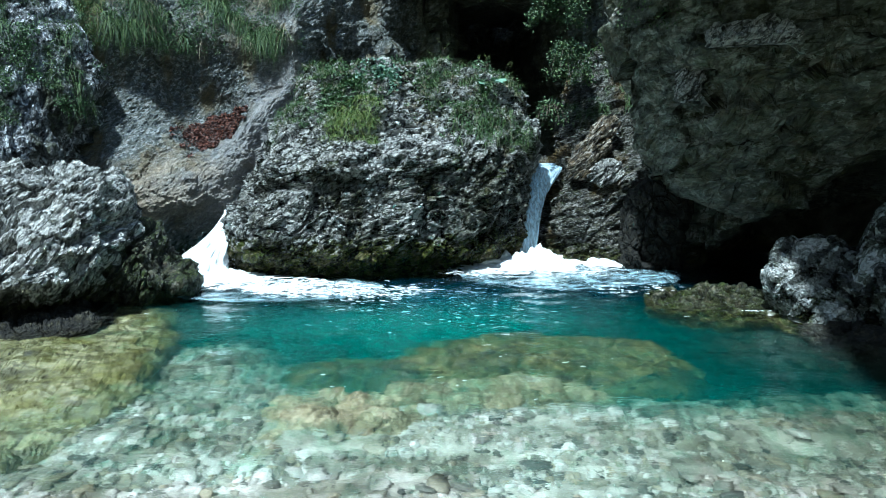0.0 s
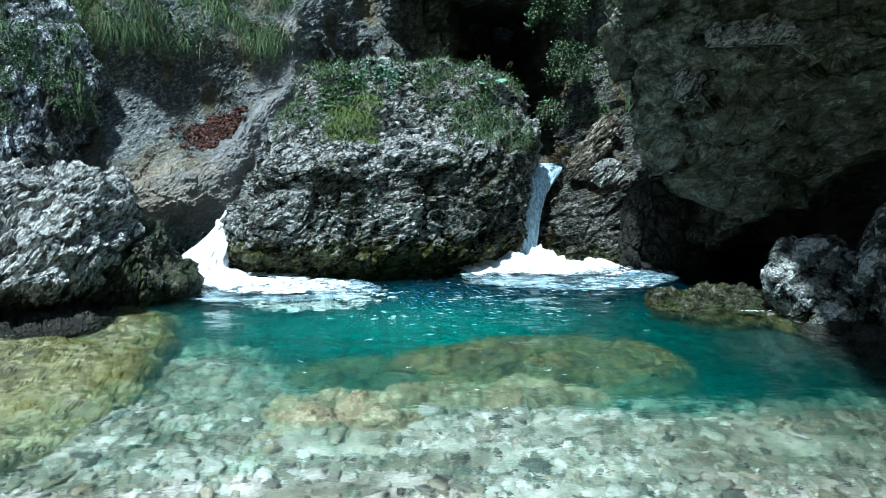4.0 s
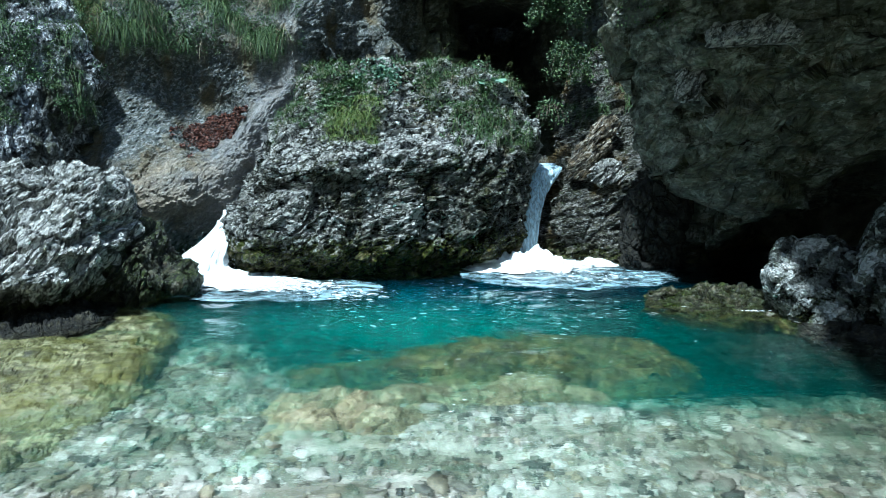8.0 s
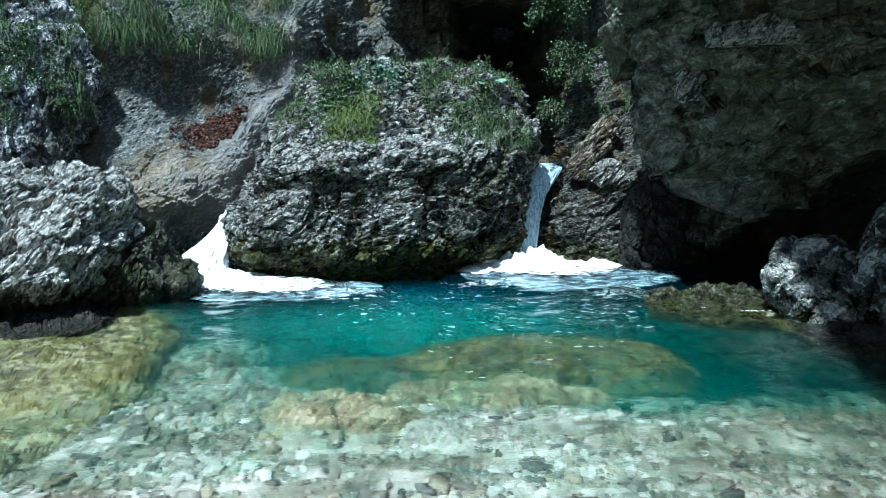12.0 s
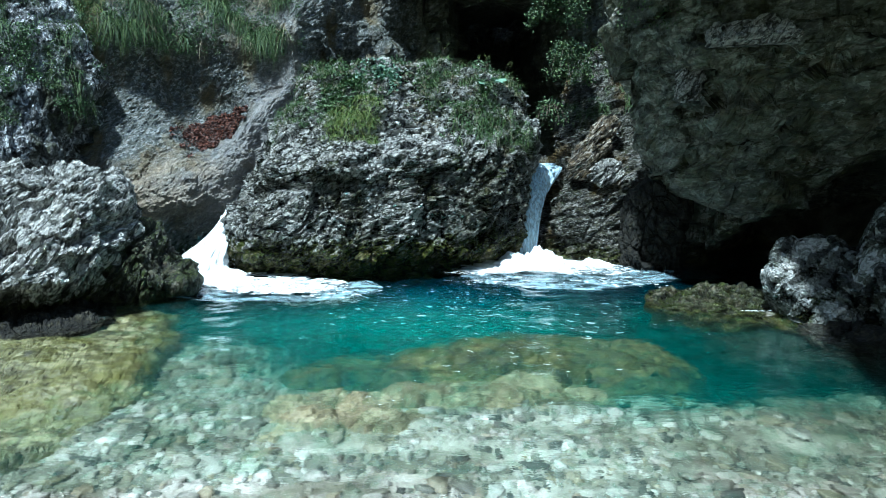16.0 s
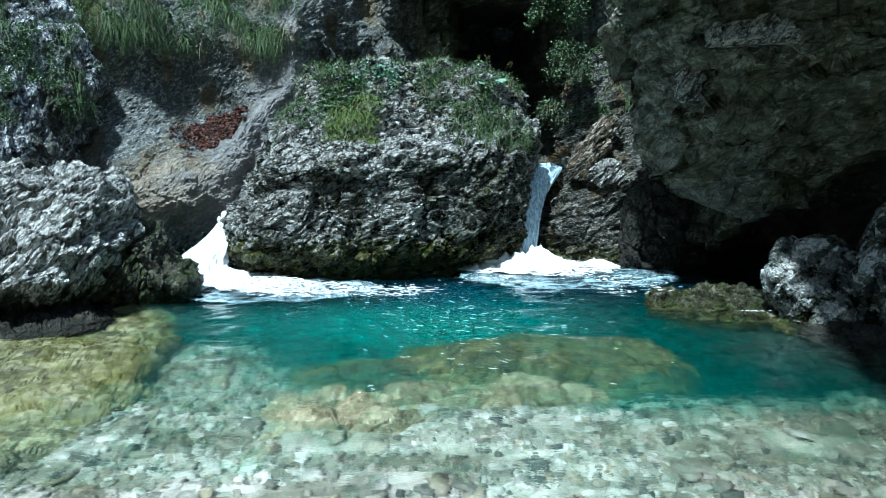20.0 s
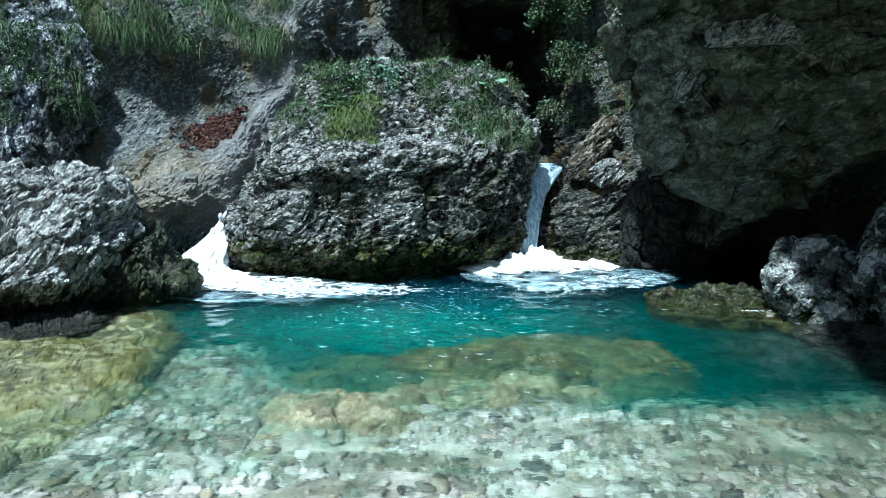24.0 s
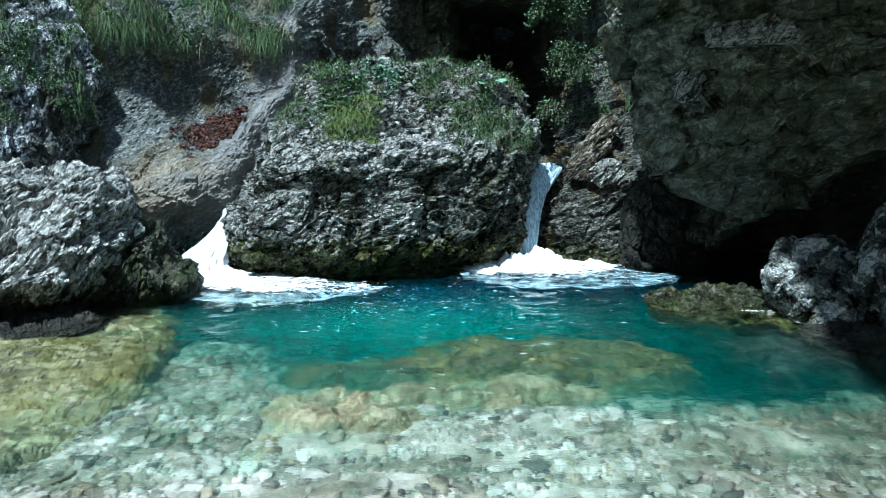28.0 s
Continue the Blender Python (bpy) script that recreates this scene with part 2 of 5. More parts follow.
def stone_mat(name, per_object):
    m, t, b = nodes(name)
    rnd = node(t, "ObjectInfo").outputs["Random"] if per_object else node(t, "NewGeometry").outputs["Random Per Island"]
    col = ramp(t, rnd, [(0.0, (0.025, 0.03, 0.026)), (0.1, (0.08, 0.085, 0.07)), (0.24, (0.13, 0.13, 0.104)), (0.42, (0.2, 0.178, 0.122)),
                        (0.56, (0.22, 0.215, 0.188)), (0.8, (0.29, 0.283, 0.256)), (1.0, (0.39, 0.382, 0.352))])
    co = mapping(t, (1, 1, 1))
    fine = tex(t, co, 38.0, 5, 0.7)
    col = mixc(t, 0.75, col, ramp(t, fine, [(0.35, grey(0.5)), (0.6, grey(1.12))]), "MULTIPLY")
    t.links.new(blotch(t, cliff_shade(t, col)), b.inputs["Base Color"])
    b.inputs["Roughness"].default_value = 0.7
    t.links.new(node(t, "Bump", Strength=0.4, Distance=0.02, Height=fine).outputs[0], b.inputs["Normal"])
    return m


def water_mat():
    m, t, b = nodes("clear_water")
    b.inputs["Base Color"].default_value = (0.98, 0.99, 0.982, 1)
    b.inputs["Roughness"].default_value = 0.03
    b.inputs["IOR"].default_value = 1.33
    b.inputs["Transmission Weight"].default_value = 1.0
    co = node(t, "TexCoord").outputs["Object"]
    wav = node(t, "Mapping", Vector=co, Scale=(0.8, 1.5, 1.0)).outputs[0]
    h = mixc(t, 0.35, tex(t, wav, 3.0, 3), tex(t, wav, 14.0, 3))
    t.links.new(node(t, "Bump", Strength=0.34, Distance=0.04, Height=h).outputs[0], b.inputs["Normal"])
    return m


def tint_sheet_mat(name, tint, haze):
    """One flat tinted sheet; stacked, they stand in for the water's depth colour and haze."""
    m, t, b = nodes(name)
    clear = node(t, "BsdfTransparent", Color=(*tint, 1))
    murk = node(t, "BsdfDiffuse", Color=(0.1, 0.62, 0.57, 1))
    # haze turns bluer with y
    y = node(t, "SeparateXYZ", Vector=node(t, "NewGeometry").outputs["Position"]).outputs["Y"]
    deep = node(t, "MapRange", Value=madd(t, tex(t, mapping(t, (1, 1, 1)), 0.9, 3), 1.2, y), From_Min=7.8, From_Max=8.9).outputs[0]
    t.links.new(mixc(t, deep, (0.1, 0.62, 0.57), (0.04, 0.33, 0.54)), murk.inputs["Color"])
    # thinner haze near the cliff puts the shade there into the water's colour
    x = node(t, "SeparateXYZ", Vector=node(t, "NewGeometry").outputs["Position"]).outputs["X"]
    shaded_haze = node(t, "MapRange", Value=madd(t, tex(t, mapping(t, (1, 1, 1)), 0.7, 2), 1.6, x), From_Min=2.0, From_Max=4.2, To_Min=1.0, To_Max=0.3).outputs[0]
    # haze about twice as strong round mid-pool
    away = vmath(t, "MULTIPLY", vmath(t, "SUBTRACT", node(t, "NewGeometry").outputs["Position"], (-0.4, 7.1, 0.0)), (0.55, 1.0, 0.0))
    mid_haze = node(t, "MapRange", Value=vmath(t, "DOT_PRODUCT", away, away), From_Min=0.0, From_Max=1.2, To_Min=2.1, To_Max=0.95).outputs[0]
    mix = node(t, "MixShader", Fac=madd(t, mixc(t, 1.0, shaded_haze, mid_haze, "MULTIPLY"), haze, 0.0))
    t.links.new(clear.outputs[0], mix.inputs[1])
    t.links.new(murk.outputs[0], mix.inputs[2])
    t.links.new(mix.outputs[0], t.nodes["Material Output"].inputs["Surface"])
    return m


def foam_mat(name, clear, colour=(0.92, 0.95, 0.96)):
    """White water; clear: how much shows through between the streaks."""
    m, t, b = nodes(name)
    co = node(t, "Mapping", Vector=node(t, "TexCoord").outputs["Object"], Scale=(1, 1, 0.12)).outputs[0]
    streak = tex(t, co, 38.0, 4)
    b.inputs["Base Color"].default_value = (*colour, 1)
    b.inputs["Roughness"].default_value = 0.35
    b.inputs["Subsurface Weight"].default_value = 0.0
    t.links.new(node(t, "Bump", Strength=0.5, Distance=0.02, Height=streak).outputs[0], b.inputs["Normal"])
    if clear:
        t.links.new(ramp(t, streak, [(0.38, grey(1 - clear)), (0.6, grey(1.0))]), b.inputs["Alpha"])
    return m


def leaf_mat(name, a, c, e, shine=0.6):
    m, t, b = nodes(name)
    rnd = node(t, "NewGeometry").outputs["Random Per Island"]
    t.links.new(ramp(t, rnd, [(0.0, a), (0.5, c), (1.0, e)]), b.inputs["Base Color"])
    b.inputs["Roughness"].default_value = shine
    b.inputs["Transmission Weight"].default_value = 0.0
    return m


M_BED = bed_mat()
M_STONE, M_GRAVEL = stone_mat("river_stone", True), stone_mat("river_gravel", False)
M_WATER = water_mat()
M_UPPER = tint_sheet_mat("upper_tint_sheet", (0.93, 0.972, 0.945), 0.013)
M_DEPTH = tint_sheet_mat("deep_tint_sheet", (0.86, 0.965, 0.942), 0.03)
M_FOAM = foam_mat("white_foam", 0.0)
M_LACE = foam_mat("thin_foam", 0.75)
M_AIR = foam_mat("aerated_water", 0.0, (0.55, 0.78, 0.9))
M_AIR.node_tree.nodes["Principled BSDF"].inputs["Alpha"].default_value = 0.4
M_AIR.node_tree.links.new(ramp(M_AIR.node_tree, tex(M_AIR.node_tree, mapping(M_AIR.node_tree, (1, 2, 1)), 5.0, 4), [(0.38, grey(0.02)), (0.66, grey(0.5))]),
                          M_AIR.node_tree.nodes["Principled BSDF"].inputs["Alpha"])
M_FALL = foam_mat("white_water", 0.0, (0.86, 0.9, 0.93))
M_FALL.node_tree.nodes["Bump"].inputs["Strength"].default_value = 1.0
M_VEIL = foam_mat("blue_white_water", 0.55, (0.62, 0.8, 0.93))
M_VEIL.node_tree.nodes["Bump"].inputs["Strength"].default_value = 0.2
M_GRASS = leaf_mat("grass_blade", (0.018, 0.05, 0.012), (0.048, 0.1, 0.024), (0.15, 0.21, 0.065))
M_DRY = leaf_mat("yellow_grass_blade", (0.05, 0.1, 0.018), (0.11, 0.17, 0.032), (0.25, 0.27, 0.075))
M_LEAF = leaf_mat("herb_leaf", (0.025, 0.055, 0.018), (0.055, 0.11, 0.038), (0.12, 0.19, 0.075))
M_PALE = leaf_mat("blue_green_leaf", (0.09, 0.17, 0.11), (0.15, 0.27, 0.18), (0.28, 0.39, 0.3))
M_BUSH = leaf_mat("bush_leaf", (0.025, 0.055, 0.022), (0.055, 0.1, 0.04), (0.14, 0.2, 0.07))
M_STRAW = leaf_mat("dead_grass_blade", (0.09, 0.075, 0.04), (0.18, 0.15, 0.085), (0.34, 0.3, 0.19))
M_DEAD = leaf_mat("dead_leaf", (0.025, 0.012, 0.01), (0.075, 0.026, 0.018), (0.2, 0.07, 0.04), 0.6)
M_TWIG = leaf_mat("twig_bark", (0.06, 0.045, 0.03), (0.09, 0.07, 0.05), (0.14, 0.11, 0.08), 0.8)


# ---- mesh helpers ----
def mesh_ob(name, verts, faces, material, parent=None, smooth=True, label=""):
    me = bpy.data.meshes.new(name)
    me.from_pydata(np.asarray(verts).tolist(), [], faces if isinstance(faces, list) else faces.tolist())
    me.materials.append(material)
    if smooth:
        me.polygons.foreach_set("use_smooth", np.ones(len(me.polygons), bool))
    me.update()
    ob = new(name, me)
    ob.parent = parent
    if label:
        ob["label"] = label
    return ob


def grid_quads(nv, nu, wrap):
    i = np.arange(nv * nu).reshape(nv, nu)
    r = np.roll(i, -1, 1) if wrap else i[:, 1:]
    l = i if wrap else i[:, :-1]
    return np.stack([l[:-1], r[:-1], r[1:], l[1:]], -1).reshape(-1, 4)


def grid_normals(g, wrap):
    if wrap:
        du = np.roll(g, -1, 1) - np.roll(g, 1, 1)
    else:
        du = np.gradient(g, axis=1)
    n = np.cross(du, np.gradient(g, axis=0))
    return n / np.maximum(np.linalg.norm(n, axis=-1, keepdims=True), 1e-9)


def turned(p, turn):
    return p @ np.array(Euler([radians(a) for a in turn]).to_matrix()).T


def roughen(g, n, seed, big, coarse, fine, stretch, turn, joint=0.045, grit=(0.055, 0.014)):
    """Displaces a sheet of points along its normals: swells, then four sizes of tilted fracture blocks, joints and grit."""
    p, nn = g.reshape(-1, 3), n.reshape(-1, 3)
    q = turned(p, turn) * np.array(stretch)
    warp = np.stack([fbm(q * 1.7 + 9.1 * k, 2, seed + 40 + k) for k in range(3)], -1) * 0.1
    d = big[1] * fbm(p / big[0], 3, seed)
    for k, (size, amp) in enumerate((coarse, fine, (0.45 * fine[0], 0.28 * fine[1]), grit)):
        v, e = blocks((q + warp) / size, seed + 11 * k, 1.2)
        d += amp * v - joint * (1, 0.45, 0.2, 0.06)[k] * np.exp(-e / 0.06)
    return (p + nn * d[:, None]).reshape(g.shape)


def loft(name, rings, nu, nv, material, seed, big=(0.9, 0.1), coarse=(0.4, 0.12), fine=(0.13, 0.05), stretch=(1, 1, 1), turn=(0, 0, 0),
         spin=0.0, shape=None, cuts=(), grit=(0.055, 0.014)):
    """A rock from rings (z, centre x, centre y, half width, half depth, squareness), closed below and above; cuts: planes (normal, point) that flatten it."""
    last = rings[-1]
    if last[3] > 0.12:
        rings = [*rings, (last[0] + 0.15 * min(last[3], last[4]), last[1], last[2], 0.02, 0.02, 2.0)]
    r = np.array(rings, float)
    s = np.r_[0, np.cumsum(np.linalg.norm(np.diff(r[:, [0, 3, 4]], axis=0), axis=1))]
    t = np.linspace(0, s[-1], nv)
    slope = np.gradient(r, s, axis=0)
    k = np.clip(np.searchsorted(s, t, "right") - 1, 0, len(s) - 2)
    h = (s[k + 1] - s[k])[:, None]
    f = ((t - s[k]) / (s[k + 1] - s[k]))[:, None]
    v = ((1 + 2 * f) * (1 - f) ** 2 * r[k] + f * (1 - f) ** 2 * h * slope[k] + f * f * (3 - 2 * f) * r[k + 1] + f * f * (f - 1) * h * slope[k + 1])
    w = np.linspace(-1, 1, nu, endpoint=False)
    a = -math.pi / 2 + math.pi * (0.6 * w + 0.4 * w ** 3) - radians(spin)
    n = np.clip(v[:, 5:6], 1.6, 9)
    cx = np.sign(np.cos(a)) * np.abs(np.cos(a)) ** (2 / n) * np.maximum(v[:, 3:4], 0.02)
    cy = np.sign(np.sin(a)) * np.abs(np.sin(a)) ** (2 / n) * np.maximum(v[:, 4:5], 0.02)
    co, si = math.cos(radians(spin)), math.sin(radians(spin))
    g = np.stack([v[:, 1:2] + cx * co - cy * si, v[:, 2:3] + cx * si + cy * co, np.repeat(v[:, :1], nu, 1)], -1)
    if shape:
        g = shape(g)
    for nx, ny, nz, px, py, pz in cuts:
        q = np.array((nx, ny, nz)) / math.sqrt(nx * nx + ny * ny + nz * nz)
        over = np.maximum(((g - np.array((px, py, pz))) * q).sum(-1), 0)
        g = g - 0.92 * over[..., None] * q
    g = roughen(g, grid_normals(g, True), seed, big, coarse, fine, stretch, turn, grit=grit)
    verts = np.r_[g.reshape(-1, 3), [g[0].mean(0)], [g[-1].mean(0)]]
    faces = grid_quads(nv, nu, True).tolist()
    b, e = nv * nu, (nv - 1) * nu
    for j in range(nu):
        faces.append((b, (j + 1) % nu, j))
        faces.append((b + 1, e + j, e + (j + 1) % nu))
    return mesh_ob(name, verts, faces, material, smooth=False)


def face_sheet(name, x0, x1, z0, z1, nx, nz, depth, back_y, material, seed, **kw):
    """A cliff whose face is y = depth(x, z), closed behind at back_y."""
    x, z = np.meshgrid(np.linspace(x0, x1, nx), np.linspace(z0, z1, nz))
    g = np.stack([x, depth(x, z), z], -1)
    g = roughen(g, grid_normals(g, False), seed, **kw)
    rim = g.copy()
    rim[..., 1] = back_y
    i = np.arange(nx * nz).reshape(nz, nx)
    edge = np.r_[i[0], i[1:, -1], i[-1, -2::-1], i[-2:0:-1, 0]]
    verts = np.r_[g.reshape(-1, 3), rim.reshape(-1, 3)[edge]]
    faces = grid_quads(nz, nx, False).tolist()
    o, m = nx * nz, len(edge)
    for j in range(m):
        k = (j + 1) % m
        faces.append((int(edge[k]), int(edge[j]), o + j, o + k))
    faces.append(tuple(range(o + m - 1, o - 1, -1))[::-1])
    return mesh_ob(name, verts, faces, material, smooth=False)


# ---- ground with the pool's bed ----
def spaced(a, b, d, far):
    out, w = [b], d
    while out[-1] < far:
        w *= 1.22
        out.append(out[-1] + w)
    low, w = [a], d
    while low[-1] > -far:
        w *= 1.22
        low.append(low[-1] - w)
    return np.r_[low[:0:-1], np.arange(a, b, d), out]


def ground_z(x, y):
    bed = -0.22 - 0.14 * step(3.0, 4.2, y) - 0.25 * step(4.2, 5.4, y) - 1.65 * step(4.4, 8.3, y) * (0.55 + 0.45 * step(-2.6, -1.2, x) * (1 - 0.3 * step(1.6, 3.2, x)))
    bed = bed - 0.3 * bump(x, y, 2.8, 6.2, 1.4, 1.5) + 0.4 * bump(x, y, -1.95, 6.3, 0.8, 1.1)
    p = np.stack([x, y, 0 * x], -1).reshape(-1, 3)
    bed = bed + (0.05 * fbm(p * 1.3, 3, 3)).reshape(x.shape)
    bank = 1.1 * step(2.4, 0.2, y) + 1.3 * step(3.8, 6.0, np.abs(x + 0.2)) + 1.8 * step(4.9, 7.2, np.abs(x)) + 3.0 * step(10.5, 12.5, y)
    out = np.maximum(np.abs(x) - 7, 0)
    far = np.maximum(y - 18, 0)
    behind = np.maximum(-y - 6, 0)
    hill = 26 * (1 - np.exp(-out / 22)) + 30 * (1 - np.exp(-far / 26)) + 14 * (1 - np.exp(-behind / 40))
    # steeper unseen slopes behind and beside, added to block low sky light
    hill = hill + 7 * step(-4, -17, y) + 5 * step(6.5, 15, np.abs(x)) * step(16, 9, y)
    swell = (fbm(p / 16, 4, 8)).reshape(x.shape) * np.clip((out + far + behind) * 0.12, 0, 5)
    return bed + bank + hill + swell


gx, gy = np.meshgrid(spaced(-4.6, 4.6, 0.07, 420), spaced(0.6, 10.4, 0.07, 420))
gz = ground_z(gx, gy)
ground = mesh_ob("ground", np.stack([gx, gy, gz], -1).reshape(-1, 3), grid_quads(*gx.shape, False), M_BED)
tagged(ground, "pale limestone silt and gravel bed of a clear mountain pool", "ground", kind="structure")

# ---- cliffs ----
def scoop_depth(x, z):
    y = 10.5 + 0.25 * (x + 4) + 1.3 * step(-2.6, -1.2, x) + 1.2 * step(-1.0, 0.0, x)
    y = y - 0.8 * bump(x, z, -4.05, 0.85, 1.0, 0.7) - 0.2 * step(0.7, 0.2, z) * step(-2.6, -3.4, x)
    y = y + 0.3 * bump(x, z, -3.85, 2.3, 0.8, 0.6) - 0.45 * bump(x, z, -3.0, 1.6, 0.35, 0.7)
    rim = np.interp(x, (-4.6, -4.3, -4.0, -3.7, -3.4, -3.1, -2.7, -2.3), (2.4, 2.05, 1.8, 1.45, 1.6, 1.85, 2.2, 2.6)) + 0.025 * np.sin(9 * x)
    y = y + 0.34 * step(-0.03, 0.22, z - rim) * step(-4.8, -4.2, x) * step(-2.3, -2.8, x)
    y = y + 0.08 * bump(x, z, -4.1, 1.35, 0.16, 0.28)
    y = y + 0.35 * step(1.3, 2.9, z) + 0.5 * np.maximum(z - 3.2, 0)
    y = y + 0.06 * np.exp(-(((z - 2.85) + 0.8 * (x + 4.4) + 0.03 * np.sin(11 * x)) / 0.025) ** 2) * step(-4.7, -4.4, x) * step(-3.5, -3.7, x)
    p = np.stack([x, 0 * x, z], -1).reshape(-1, 3)
    broken = 0.16 * fbm(p * 1.8, 4, 23) + 0.2 * blocks(p * 2.6, 24)[0]
    y = y + broken.reshape(x.shape) * step(-2.5, -2.0, x)
    # upper wall leans out, added to shade the rock beside the cleft
    y = y - 0.8 * np.maximum(z - 3.45, 0) * step(-1.3, -0.9, x)
    return y


cliff_left = face_sheet("cliff_left", -8.0, 0.1, -1.2, 6.6, 460, 400, scoop_depth, 19.0, M_SCOOP, 21, big=(0.9, 0.15), coarse=(0.8, 0.02),
                        fine=(0.14, 0.022), joint=0.0, grit=(0.05, 0.013), stretch=(1, 1, 1.7), turn=(0, 35, 0))
tagged(cliff_left, "scooped blue-grey limestone cliff with tan stains above the pool", "cliff", kind="structure")

cliff_near = loft("cliff_bank", [(-1, -7.7, 11.0, 2.2, 1.4, 5), (0.6, -7.6, 11.0, 2.2, 1.3, 5), (1.15, -7.5, 10.95, 2.2, 1.3, 5), (1.42, -7.35, 10.3, 2.25, 1.68, 5),
                                 (1.9, -7.3, 10.38, 2.25, 1.6, 5), (2.6, -7.3, 10.75, 2.2, 1.5, 5), (3.6, -7.75, 11.15, 2.2, 1.3, 5), (5.0, -8.3, 11.7, 2.0, 1.2, 5),
                                 (6.0, -8.7, 11.8, 1.2, 0.8, 2)],
                  420, 240, M_BANK, 33, big=(0.9, 0.2), coarse=(0.5, 0.18), fine=(0.16, 0.07))
tagged(cliff_near, "broken grey limestone bank overgrown with herbs and grass", "cliff", kind="structure")

def lift_foot(g):
    g = g.copy()
    # the unseen top leans far out, added to shade the right bank
    g[..., 1] -= 0.26 * np.clip(g[..., 2] - 0.8, 0, 4) + (2.2 + 1.1 * step(2.5, 3.1, g[..., 0])) * np.clip(g[..., 2] - 3.15, 0, 1.2) * step(1.6, 2.2, g[..., 0])
    g[..., 1] -= 0.3 * step(2.84, 2.74, g[..., 2] + 0.12 * np.sin(g[..., 0] * 3.0)) * step(2.45, 2.6, g[..., 0] + 0.3 * (g[..., 2] - 2.8)) * step(1.2, 2.4, g[..., 2])
    x, z = g[..., 0], g[..., 2]
    wav = 0.05 * np.sin(7 * x) + 0.03 * np.sin(17 * x + 1)
    for x0, x1, z0, slope, deep in ((2.7, 4.6, 1.92, 0.4, 0.16), (2.2, 3.6, 1.3, 0.08, 0.08), (3.0, 5.0, 1.25, 0.25, 0.1), (2.9, 4.4, 2.62, -0.12, 0.08), (2.7, 3.9, 1.72, 0.02, 0.1)):
        g[..., 1] += deep * np.exp(-((z - z0 - slope * (x - x0) - wav) / 0.065) ** 2) * step(x0 - 0.15, x0 + 0.15, x) * step(x1 + 0.2, x1 - 0.2, x)
    g[..., 1] += 0.07 * np.exp(-((x - 2.35 - 0.12 * (z - 2) - 0.05 * np.sin(6 * z)) / 0.04) ** 2) * step(1.3, 1.6, z) * step(2.9, 2.6, z)
    # unseen top drawn aside so that sun reaches the outcrop
    g[..., 0] += 0.6 * np.clip(z - 3.4, 0, 1) * step(3.6, 2.4, x)
    # and pushed over the pool to shade the boulders below
    g[..., 0] -= 1.3 * np.clip(z - 3.5, 0, 1) * step(2.8, 3.4, x)
    brow = np.interp(x, (2.3, 2.75, 3.4, 3.85, 4.3, 4.6, 5.4), (-1.2, -0.7, -0.05, 0.5, 0.92, 1.28, 1.75)) + 0.04 * np.sin(5 * x) + 0.02 * np.sin(13 * x)
    g[..., 1] += 2.4 * step(-0.3, 0.6, brow - z) * step(11.0, 9.6, g[..., 1])
    return g


cliff_right = loft("cliff_right", [(-1.6, 4.9, 10.3, 1.5, 1.3, 3), (-0.3, 4.75, 10.2, 1.75, 1.5, 3), (0.2, 5.05, 10.5, 2.2, 1.4, 3), (0.55, 5.5, 10.3, 2.85, 1.75, 3.2),
                                   (1.1, 5.8, 9.9, 3.3, 2.3, 3.4), (2.2, 5.6, 9.7, 3.35, 2.5, 3.4), (3.2, 5.25, 9.7, 3.35, 2.5, 3.4),
                                   (4.4, 5.2, 9.8, 3.3, 2.4, 3.2), (5.4, 5.6, 10.2, 2.6, 1.8, 3), (5.9, 6.0, 10.4, 1.4, 0.8, 2)],
                   560, 420, M_CLIFF, 5, big=(1.4, 0.16), coarse=(1.1, 0.2), fine=(0.34, 0.06), stretch=(0.8, 0.8, 1.5), turn=(0, 14, 0), spin=-16,
                   shape=lift_foot, cuts=((-0.72, 0.7, -0.15, 2.1, 8.38, 1.0),))
# pale blocks added to the cliff; their colour stands in for sky glints
for rings, spin in ((((2.62, 3.06, 7.16, 0.44, 0.15, 3.0), (2.70, 3.06, 7.13, 0.46, 0.19, 3.0), (2.76, 3.05, 7.18, 0.44, 0.15, 3.0), (2.86, 3.03, 7.30, 0.36, 0.08, 2.6)), -38),
                    (((2.12, 2.68, 7.78, 0.10, 0.14, 2.2), (2.22, 2.66, 7.73, 0.14, 0.18, 2.2), (2.36, 2.68, 7.73, 0.17, 0.17, 2.2), (2.52, 2.76, 7.8, 0.12, 0.1, 2.1)), -30)):
    block = loft("glint_ledge", rings, 150, 60, M_LEFT, 83 + int(rings[0][0] * 10), big=(0.3, 0.03), coarse=(0.16, 0.05), fine=(0.06, 0.02), spin=spin)
    tagged(block, "pale block added to the dark cliff in place of a sky glint", "rock", "pale ledges on the dark cliff")
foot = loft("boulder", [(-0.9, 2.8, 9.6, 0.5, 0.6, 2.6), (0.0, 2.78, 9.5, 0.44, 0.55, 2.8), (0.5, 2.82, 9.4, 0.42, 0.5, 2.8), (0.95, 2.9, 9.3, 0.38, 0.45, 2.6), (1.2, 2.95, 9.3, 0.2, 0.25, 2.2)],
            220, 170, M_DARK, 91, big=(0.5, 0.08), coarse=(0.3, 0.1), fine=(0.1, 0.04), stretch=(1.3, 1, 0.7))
tagged(foot, "wet rock rib where the cliff meets the pool, darkened as shade", "boulder")
tagged(cliff_right, "huge dark overhanging limestone cliff block above the pool", "cliff", kind="structure")


def cave_depth(x, z):
    return 13.4 + 5.0 * step(0.1, 0.7, x) - 5.2 * step(1.7, 2.3, x) + 0.3 * np.maximum(z - 4, 0)


